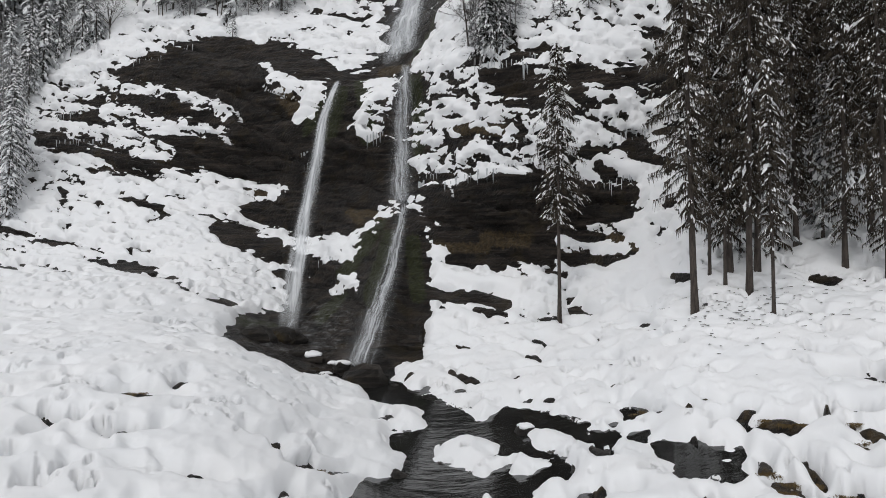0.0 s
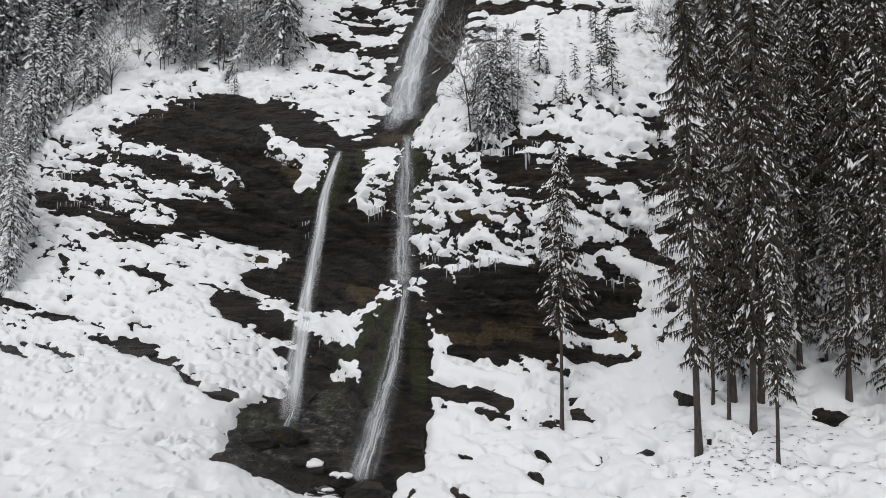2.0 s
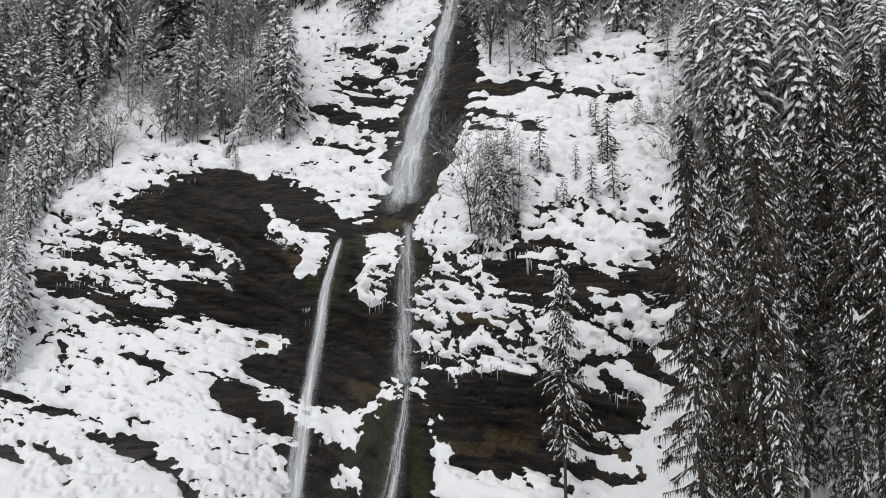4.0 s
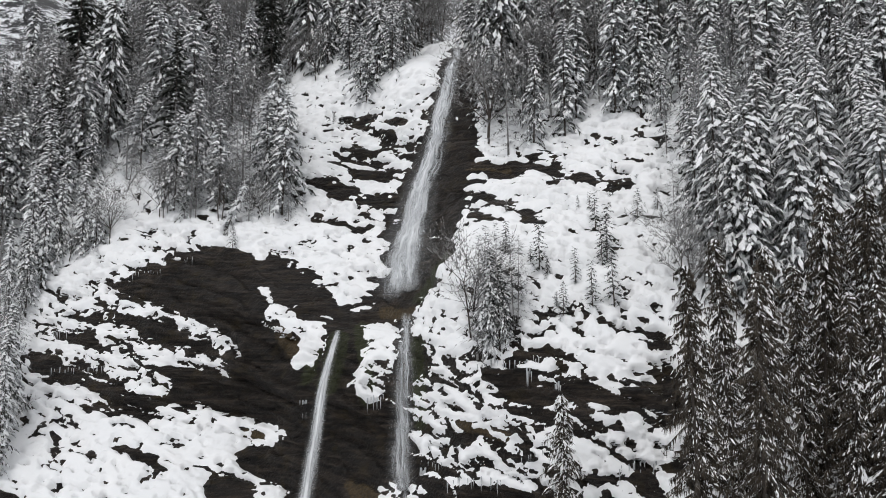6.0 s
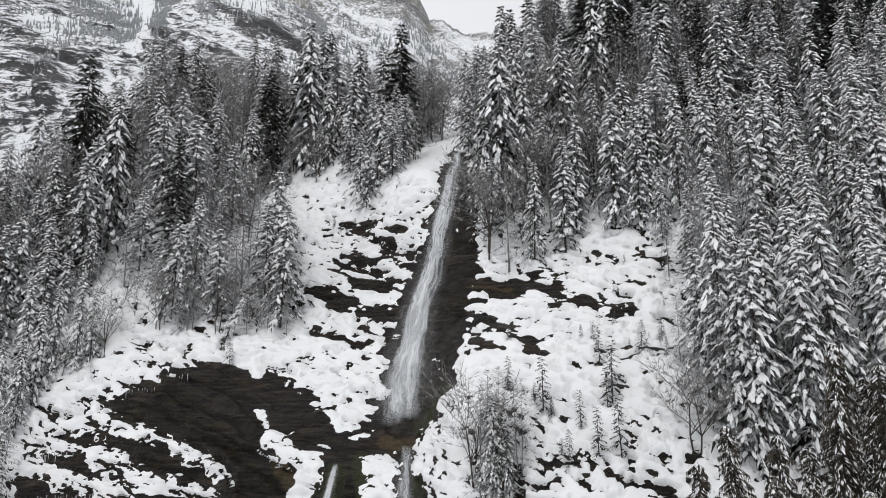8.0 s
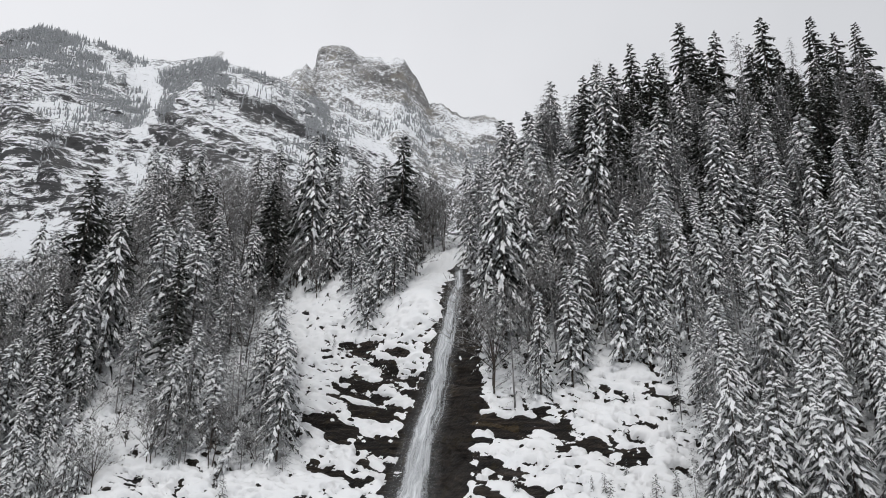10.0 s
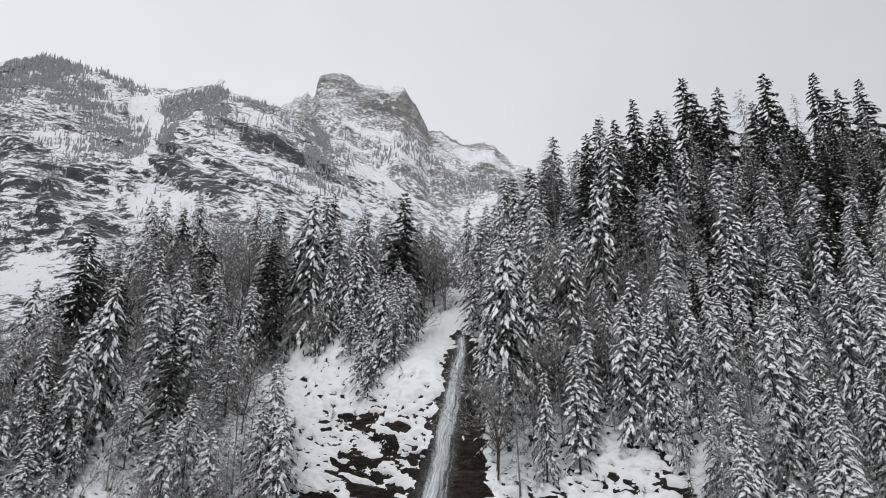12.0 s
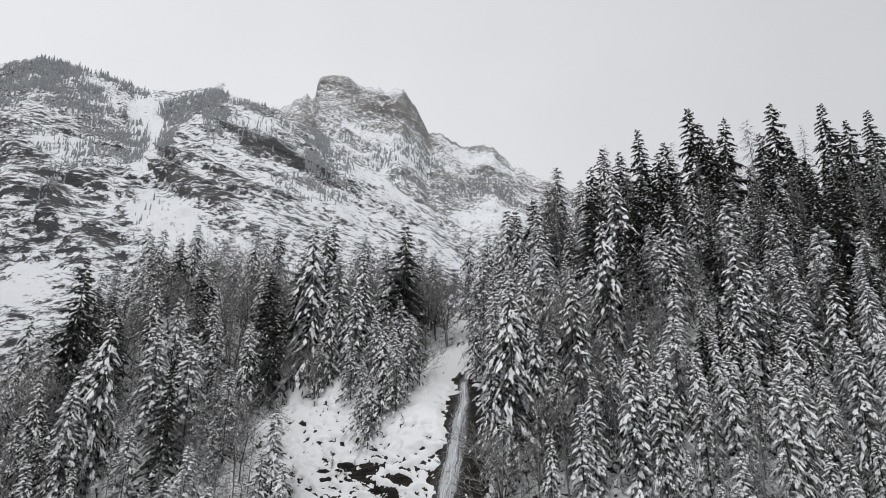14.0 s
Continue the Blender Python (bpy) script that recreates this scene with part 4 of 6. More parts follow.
# overhanging beds about two metres thick: each stands out further towards its top
bed = level / 2.3 + (fbm(BASE * 0.09, 3, 63) - 0.5) * 3.0
part_of_bed = bed - np.floor(bed)
jut = lattice(np.floor(bed).astype(np.int64), (BX * 0.12 + RAG * 2).astype(np.int64), np.zeros(BB.shape, np.int64), 5)
thin = level / 0.55 + (RAG - 0.5) * 3
thin = thin - np.floor(thin)

bare = np.full(BB.shape, -30.0)
for outline in ROCKY.values():
    bare = np.maximum(bare, inside(B100, RR, outline))
near_wall = np.exp(np.clip(bare, -60, 0) / 9)
strips = np.full(BB.shape, -30.0)
for b0, r0, b1, r1, half in STRIPS:
    t = np.clip(((B100 - b0) * (b1 - b0) + (RR - r0) * (r1 - r0)) / ((b1 - b0) ** 2 + (r1 - r0) ** 2), 0, 1)
    strips = np.maximum(strips, half - np.hypot(B100 - b0 - t * (b1 - b0), RR - r0 - t * (r1 - r0)))
ragged = (BEDS - 0.5) * 2.6 + (LONG - 0.5) * 4.5 + (GRIT - 0.5) * 4.5
bare = np.where(bare > -14, bare + ragged * (1 - 0.4 * near), bare) - 1.0 * near
bare = np.maximum(bare, np.where(strips > -6, strips * 1.6 + (LONG - 0.5) * 3 + (GRIT - 0.5) * 3, -30))
for key, outline in SHELVES.items():
    bare = np.minimum(bare, -(inside(B100, RR, outline) + (0.7 if "east" in key else 0.3) + (GRIT - 0.5) * 1.4 + (LONG - 0.5) * 1.3))
shelf = np.clip((0.22 - part_of_bed) / 0.22, 0, 1) * np.clip((0.7 * GATHER + LONG - 0.88) * 9, 0, 1)
bare = bare - shelf * 1.6
WET = np.full(BB.shape, -30.0)
for outline in CHANNELS.values():
    WET = np.maximum(WET, inside(B100, RR, outline))
WET = WET + (RAG - 0.5) * 1.2 + (GRIT - 0.5) * 1.6 - 0.05
for b0, r0, hl, hh in ISLANDS:
    WET = np.minimum(WET, np.hypot((B100 - b0) / hl, (RR - r0) / hh) * 2 - 2 + (GRIT - 0.5) * 1.5)
# small bare streaks on the open slopes, more of them where it is steep and by the walls
steep = 1 - np.abs(NORMAL[..., 2])
streak = fbm(np.stack([BX * 0.26, BY * 0.26, level * 1.4], -1), 3, 55, 0.6)
speck = fbm(np.stack([BX * 0.95, BY * 0.95, level * 2.0], -1), 2, 58, 0.6)
calm = ((B100 > -4) & (RR > 55)) | ((B100 < -16) & (RR < 52))  # the open slopes are smoother
more = 0.14 * (GATHER - 0.5) + 0.09 * np.clip(steep - 0.4, -0.5, 0.4) + 0.035 * near_wall * (RR > 30)
notch = fbm(np.stack([BX * 0.75, BY * 0.75, level * 2.3], -1), 2, 67, 0.6)
open_bare = np.maximum((streak - 0.745 - 0.04 * calm - 0.02 * (RR > 70) + more) * 18, (speck - 0.735 + more * 0.8) * 16)
open_bare = np.maximum(open_bare, (notch - 0.71 - 0.035 * ((B100 < -16) & (RR < 52)) + more * 0.6 + 0.01 * (RR > 55) - 0.05 * (RR < 30)) * 18)
bare = np.maximum(bare, open_bare - np.clip((RR - 108) / 6, 0, 1) * 0.8)
HUMP = np.zeros(BB.shape)
for b0, r0, hl, hh, slope in WEST_HOLES + EAST_HOLES + HIGH_HOLES:
    d = 1 - np.hypot((B100 - b0) / hl, (RR - r0 - slope * (B100 - b0)) / (hh * 0.8))
    bare = np.maximum(bare, np.where(d > -1.5, d * 2.6 + 0.5 + (GRIT - 0.5) * 6, -30))
    HUMP = np.maximum(HUMP, np.clip(d + 0.35, 0, 1))
even = 1 - 0.55 * np.clip((-16 - B100) / 4, 0, 1) * np.clip((54 - RR) / 4, 0, 1)  # the western bank lies smooth
depth = np.clip(-bare * (0.30 + 0.2 * near), -0.35, 0.62) + even * ((LUMP - 0.5) * (0.55 - 0.3 * near) + (FINE - 0.5) * (0.22 - 0.12 * near) + (GRIT - 0.5) * (0.1 - 0.07 * near))
depth = np.minimum(depth, np.clip(-WET * 0.5, -1.2, 9))
depth = np.where(bare > 0.5, np.minimum(depth, -0.12), depth)


def blurred(a, rows_each, cols_each):
    for axis, n in ((0, rows_each), (1, cols_each)):
        pad = [(n, n) if k == axis else (0, 0) for k in (0, 1)]
        c = np.cumsum(np.pad(a, pad, mode="edge"), axis=axis)
        c = np.concatenate([np.zeros_like(np.take(c, [0], axis)), c], axis)
        w = 2 * n + 1
        a = (np.take(c, range(w, c.shape[axis]), axis) - np.take(c, range(0, c.shape[axis] - w), axis)) / w
    return a


settled = blurred(depth, 2, 3)  # wind and thaw round the pillows on the flat
pock = fbm(BASE * np.array([1.0, 0.8, 1.6]), 4, 95, 0.6)
depth = depth * (1 - near) + near * (settled + (GRIT - 0.5) * 0.17 + (FINE - 0.5) * 0.14 - np.clip((pock - 0.685) * 10, 0, 0.9))

rocky = np.clip(bare / 4 + 0.7, 0, 1)
cleft = (BEDS - 0.5) * 3.0 + (part_of_bed - 0.5) * (0.5 + 1.3 * jut) + (thin - 0.5) * 0.3 + (RAG - 0.5) * 0.9
OUT = NORMAL * np.array([0.3, 1.0, 0.3])
ROCKS = BASE + OUT * (rocky * cleft)[..., None]
ROCKS[..., 2] -= np.clip(WET * 0.6 + 0.1, 0, 0.7)
ROCKS[..., 2] += HUMP * near * (0.12 + 0.9 * (GRIT - 0.5))
COVER = BASE + OUT * (rocky * cleft * 0.97)[..., None] + NORMAL * (depth * 0.8)[..., None]
COVER[..., 2] += depth * 0.35

damp = np.full(BB.shape, -9.0)  # green by the falling water, brown dead grass under the ledges
for b0, r0, b1, r1, half in DAMP:
    t = np.clip(((B100 - b0) * (b1 - b0) + (RR - r0) * (r1 - r0)) / ((b1 - b0) ** 2 + (r1 - r0) ** 2), 0, 1)
    damp = np.maximum(damp, 1 - np.hypot(B100 - b0 - t * (b1 - b0), RR - r0 - t * (r1 - r0)) / half)
mossy = np.clip(damp * 1.2 + 0.25, 0, 1)
tan = np.full(BB.shape, -9.0)
for b0, r0, b1, r1, half in DRY:
    t = np.clip(((B100 - b0) * (b1 - b0) + (RR - r0) * (r1 - r0)) / ((b1 - b0) ** 2 + (r1 - r0) ** 2), 0, 1)
    tan = np.maximum(tan, 1 - np.hypot(B100 - b0 - t * (b1 - b0), RR - r0 - t * (r1 - r0)) / half)
grassy = np.clip(np.maximum(tan * 1.3 + 0.2, near * HUMP * (B100 > 20)), 0, 1)
rime = np.zeros(BB.shape)  # frozen spray round the foot of the falls
for b0, r0, hl, hh in ((-28, 24, 8, 3.0), (-17, 26, 4, 3.5)):
    rime = np.maximum(rime, np.clip(1.4 - np.hypot((B100 - b0) / hl, (RR - r0) / hh), 0, 0.36))
tagged(grid_object("ground_rock", ROCKS, ROCK, depth < 0.12, [("moss", mossy), ("grass", grassy * 0.75), ("rime", rime)]), "dark wet limestone cliff with bedded ledges", "cliff", kind="structure")
tagged(grid_object("ground_snow", COVER, SNOW, depth > -0.2), "deep fresh snow on slopes, banks and ledges", "snow", kind="structure")
WATER = BASE.copy()
WATER[..., 2] += 0.02
tagged(grid_object("water", WATER, STREAM, (WET > -1.5) & (RR < 21)), "dark shallow mountain stream between snowy banks", "stream", kind="structure")

# the valley floor under and behind the viewpoint, out to the horizon
gx = np.sign(np.linspace(-1, 1, 61)) * np.abs(np.linspace(-1, 1, 61)) ** 2.5 * 4000
GX, GY = np.meshgrid(gx, gx)
far_off = np.hypot(GX, GY)
GZ = -1.8 + (fbm(np.stack([GX, GY, GX * 0], -1) * 0.05, 3, 5) - 0.5) * 1.5 + np.clip(far_off - 250, 0, 9e9) * 0.12 * (GY < 0)
tagged(grid_object("ground", np.stack([GX, GY, GZ], -1), SNOW), "snow covered valley floor", "ground", kind="structure")


def on_land(b, r):
    return land(np.array([b]), np.array([r]))[0]


# ---- the far mountains ----
def spread(patches, Bm, V, soft):
    """The strongest of the patches at each place: 1 well inside, falling off over the soft rim."""
    total = np.zeros(V.shape)
    for b0, v0, rb, rv, slope, amount in patches:
        d = np.hypot((Bm - b0) / rb, (V - v0 - slope * (Bm - b0)) / rv)
        total = np.maximum(total, amount * np.clip((1 + soft - d) / soft, 0, 1))
    return total


def far_mountain(name, label, crest, near, away, foot, seed, rough, tilt, mat, rock, snow, ground, weight, jagged):
    """A mountain side: crest gives bearing and height of its skyline at the far distance."""
    cb, cz = np.array([c[0] for c in crest]), np.array([c[1] for c in crest]) * 1.006
    b = np.arange(cb[0], cb[-1], 0.0027)
    v = np.linspace(0, 1, 160)
    Bm, V = np.meshgrid(b, v)
    d = near + (away - near) * V ** 0.9
    k = 1.0 / (away * 0.07)
    jag = fbm(np.stack([b * 110, b * 0, b * 0], -1), 4, seed + 5, 0.65) - 0.5
    top = (np.interp(b, cb, cz) + jag * away * jagged)[None]
    p = np.stack([Bm * d, d, foot + (top - foot) * V], -1)
    cut = fbm(p * k, 6, seed, 0.55) - 0.5
    ribs = np.abs(fbm(np.stack([(p[..., 0] - 0.5 * p[..., 2]) * k * 1.3, p[..., 1] * k * 0.3, p[..., 2] * k * 0.3], -1), 4, seed + 30) - 0.5)
    bedding = fbm(np.stack([p[..., 0] * k * 0.9, p[..., 1] * k * 0.9, (p[..., 2] + tilt * p[..., 0]) * k * 3.2], -1), 5, seed + 9, 0.62) - 0.5
    fade = np.clip((1 - V) * 8, 0.2, 1)
    stone = spread(rock, Bm, V, 0.5)
    p[..., 1] += (cut * 2.4 + bedding * 1.1 - ribs * 1.8) * rough * fade - stone * rough * 0.5 * fade
    steep = 1 - np.abs(grid_normals(p)[..., 2])
    patch = fbm(p * k * 0.8, 3, seed + 40) - 0.5
    bare = ground + 0.5 * bedding + 0.7 * patch + 0.5 * (steep - 0.5) + weight * stone + 0.5 * np.clip(0.5 - V, 0, 0.5) - 0.6 * spread(snow, Bm, V, 0.6)
    tagged(grid_object(name, p, mat, None, [("bare", np.clip(bare, -1, 2))]), label, "mountain", kind="structure")
    return p, V, Bm


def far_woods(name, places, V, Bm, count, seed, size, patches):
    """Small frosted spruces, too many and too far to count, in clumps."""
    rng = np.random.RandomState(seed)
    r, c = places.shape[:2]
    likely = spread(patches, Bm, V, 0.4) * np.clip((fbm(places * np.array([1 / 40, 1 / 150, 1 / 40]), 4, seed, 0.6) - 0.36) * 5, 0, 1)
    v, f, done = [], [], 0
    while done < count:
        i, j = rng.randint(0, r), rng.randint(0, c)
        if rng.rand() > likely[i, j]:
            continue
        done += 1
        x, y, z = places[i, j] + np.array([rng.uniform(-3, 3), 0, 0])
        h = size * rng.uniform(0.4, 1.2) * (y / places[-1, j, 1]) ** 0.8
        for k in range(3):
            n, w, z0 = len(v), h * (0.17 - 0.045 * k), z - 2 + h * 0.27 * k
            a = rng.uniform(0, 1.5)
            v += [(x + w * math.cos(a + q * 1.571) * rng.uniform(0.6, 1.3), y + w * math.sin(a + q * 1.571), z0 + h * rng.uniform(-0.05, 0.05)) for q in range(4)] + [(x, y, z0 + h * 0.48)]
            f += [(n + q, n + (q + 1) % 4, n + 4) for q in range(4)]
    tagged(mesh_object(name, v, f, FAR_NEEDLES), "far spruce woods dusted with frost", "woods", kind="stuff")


def crest_at(points, distance, eye=65.0, pitch=19.73):
    """Skyline heights at a distance from slopes seen from the top of the way: (tangent across, tangent up in the tilted view)."""
    out = []
    c, s = math.cos(radians(pitch)), math.sin(radians(pitch))
    for u, w in points:
        ahead, up = c - w * s, s + w * c
        out.append((u / ahead, eye + distance * up / ahead))
    return out


RIDGE = [(-0.72, 0.24), (-0.64, 0.262), (-0.575, 0.272), (-0.51, 0.254), (-0.43, 0.226), (-0.38, 0.222), (-0.33, 0.230), (-0.28, 0.213), (-0.23, 0.197), (-0.15, 0.15), (-0.02, 0.07), (0.1, -0.02)]
PEAK = [(-0.30, 0.18), (-0.235, 0.195), (-0.205, 0.212), (-0.190, 0.222), (-0.182, 0.21), (-0.175, 0.225), (-0.171, 0.246), (-0.15, 0.249), (-0.125, 0.240), (-0.115, 0.231), (-0.085, 0.228), (-0.07, 0.224), (-0.063, 0.232), (-0.05, 0.227), (-0.035, 0.203), (-0.022, 0.182), (-0.014, 0.162), (0.005, 0.164), (0.02, 0.152),
        (0.038, 0.144), (0.058, 0.147), (0.078, 0.144), (0.09, 0.134), (0.103, 0.123), (0.135, 0.107), (0.177, 0.09), (0.21, 0.07), (0.3, 0.02), (0.45, -0.08)]
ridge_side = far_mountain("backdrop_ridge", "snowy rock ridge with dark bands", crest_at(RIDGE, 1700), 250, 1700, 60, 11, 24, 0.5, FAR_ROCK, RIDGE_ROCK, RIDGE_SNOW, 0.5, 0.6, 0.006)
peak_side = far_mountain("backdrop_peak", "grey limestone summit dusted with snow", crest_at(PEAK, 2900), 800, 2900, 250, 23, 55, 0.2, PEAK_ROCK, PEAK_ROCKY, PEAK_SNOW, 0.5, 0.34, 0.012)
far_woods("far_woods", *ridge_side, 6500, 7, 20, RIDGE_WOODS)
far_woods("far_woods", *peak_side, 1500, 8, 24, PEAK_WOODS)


# ---- trees ----
def tapered_trunk(height, base, lean, rng, sides=8, steps=10):
    v, f = [], []
    for i in range(steps + 1):
        t = i / steps
        r = base * ((1 - t) ** 0.8 * 0.93 + 0.03) * (1 + 0.5 * max(0, 0.05 - t) * 20 * 0.6)
        cx, cy = lean[0] * t * t * height, lean[1] * t * t * height
        for k in range(sides):
            a = 2 * math.pi * k / sides
            rr = r * (1 + 0.12 * math.sin(3 * a + i))
            v.append((cx + rr * math.cos(a), cy + rr * math.sin(a), t * height - (0.5 if i == 0 else 0)))
    for i in range(steps):
        for k in range(sides):
            a, b = i * sides + k, i * sides + (k + 1) % sides
            f.append((a, b, b + sides, a + sides))
    f.append(tuple(range(steps * sides, steps * sides + sides)))
    return v, f


def clump(sv, sf, rng, p, d, ln, wide, high):
    """A lump of snow lying along direction d (flat, with its fall) round the place p."""
    (px, py, pz), (dx, dy, dz) = p, d
    m0 = len(sv)
    l0, l1 = ln * rng.uniform(0.35, 0.6), ln * rng.uniform(0.4, 0.7)
    w0, w1 = wide * rng.uniform(0.35, 0.7), wide * rng.uniform(0.35, 0.7)
    k = rng.uniform(-0.25, 0.25) * ln
    sv += [(px - dx * l0, py - dy * l0, pz - dz * l0), (px - dy * w0 + dx * k, py + dx * w0 + dy * k, pz - w0 * rng.uniform(0.2, 0.8)),
           (px + dx * l1, py + dy * l1, pz + dz * l1 - 0.3 * high), (px + dy * w1 - dx * k, py - dx * w1 - dy * k, pz - w1 * rng.uniform(0.2, 0.8)),
           (px + dx * k * 0.6, py + dy * k * 0.6, pz + high)]
    sf += [(m0, m0 + 4, m0 + 1), (m0 + 1, m0 + 4, m0 + 2), (m0 + 2, m0 + 4, m0 + 3), (m0 + 3, m0 + 4, m0)]


def conifer(name, label, seed, height, radius, clear, branches, twigs, droop, snow, needles, slim=1.0, trunk_mat=None, lean=(0.0, 0.0), flat=0.75, hang=0.0, pads=5, lump=0.45, ragged=0.2, longest=1.2):
    """A conifer with a tapered trunk, sprays of twigs on every branch and lumps of snow lying along them."""
    rng = random.Random(seed)
    root = tagged(new(name), label, "tree", "" if name.startswith("lone") else name.replace("_", " ") + "s of the valley")
    tv, tf = tapered_trunk(height, 0.0066 * height + 0.03, lean, rng)
    mesh_object("trunk", tv, tf, trunk_mat or BARK, root, smooth=True)
    nv, nf, sv, sf = [], [], [], []
    for k in range(branches):
        f = min(clear + (1 - clear) * ((k + rng.random()) / branches) ** 0.8, 0.992)
        h = f * height
        az = k * 2.39996 + rng.uniform(-0.6, 0.6)
        grow = ((1 - f) / (1 - clear)) ** flat
        uneven = 1.0 + ragged * (math.sin(f * 23 + seed) * math.sin(az + f * 11) + 0.7 * math.sin(f * 47 + 2 * az + seed))
        reach = (radius * grow * rng.uniform(0.65, 1.1) * uneven + 0.3) * min(1.0, 0.55 + (f - clear) * 5)
        up, dr = rng.uniform(-0.05, 0.2) + 0.6 * max(0.0, f - 0.85) * 6, droop * rng.uniform(0.6, 1.4) * (0.5 + 0.5 * grow)
        ca, sa = math.cos(az), math.sin(az)
        ox, oy = lean[0] * f * f * height, lean[1] * f * f * height
        bend = rng.uniform(-0.25, 0.25)

        def spine(s):
            w = bend * s * s * reach
            return (ox + ca * reach * s - sa * w, oy + sa * reach * s + ca * w, h + reach * (up * s - dr * s * s))

        for i in range(twigs):
            s = 0.15 + 0.85 * (i + rng.random() * 0.8) / twigs
            p = spine(s)
            for side in (-1, 1):
                ln = (min(reach * 0.4 * (1.2 - s * 0.7), longest) + 0.16) * rng.uniform(0.55, 1.25)
                ahead, out = rng.uniform(0.25, 0.8) * (1 - 0.6 * hang), rng.uniform(0.15, 0.95) * side * (1 - 0.55 * hang)
                down = rng.uniform(0.1, 0.65) * (0.5 + droop) + hang * rng.uniform(0.3, 1.3)
                w = slim * ln * rng.uniform(0.14, 0.26)
                n0 = len(nv)
                nv += [(p[0] - ca * w, p[1] - sa * w, p[2] + 0.02), (p[0] + ca * w, p[1] + sa * w, p[2] - 0.02 - w * dr * s),
                       (p[0] + ln * (ca * ahead - sa * out), p[1] + ln * (sa * ahead + ca * out), p[2] - ln * down)]
                nf.append((n0, n0 + 1, n0 + 2))
        laden = snow + 0.28 * math.sin(f * 19 + seed) * math.sin(2 * az + f * 7)
        for _ in range(pads):
            if rng.random() > laden:
                continue
            s = rng.uniform(0.25, 1.0) ** 0.8
            p = spine(s)
            off = rng.uniform(-0.3, 0.3) * min(reach, 2.5) * (1.1 - 0.6 * s)
            turn = az + 2.2 * off / (reach + 0.3)
            ln = lump * rng.uniform(0.5, 1.4) * (0.5 + 0.5 * min(1.0, reach / 1.5))
            fall = up - 2 * dr * s - 0.8 * abs(off) / (reach + 0.3)
            clump(sv, sf, rng, (p[0] - sa * off, p[1] + ca * off, p[2] + 0.06 - abs(off) * (0.3 + 0.5 * hang)), (math.cos(turn), math.sin(turn), max(fall, -1.6)), ln, ln * rng.uniform(0.45, 0.8), ln * rng.uniform(0.18, 0.36))
    tagged(mesh_object("foliage", nv, nf, needles, root), kind="stuff")
    if sv:
        tagged(mesh_object("snow_load", sv, sf, TREE_SNOW, root, "white snow bending the branches", True), kind="stuff")
    return root


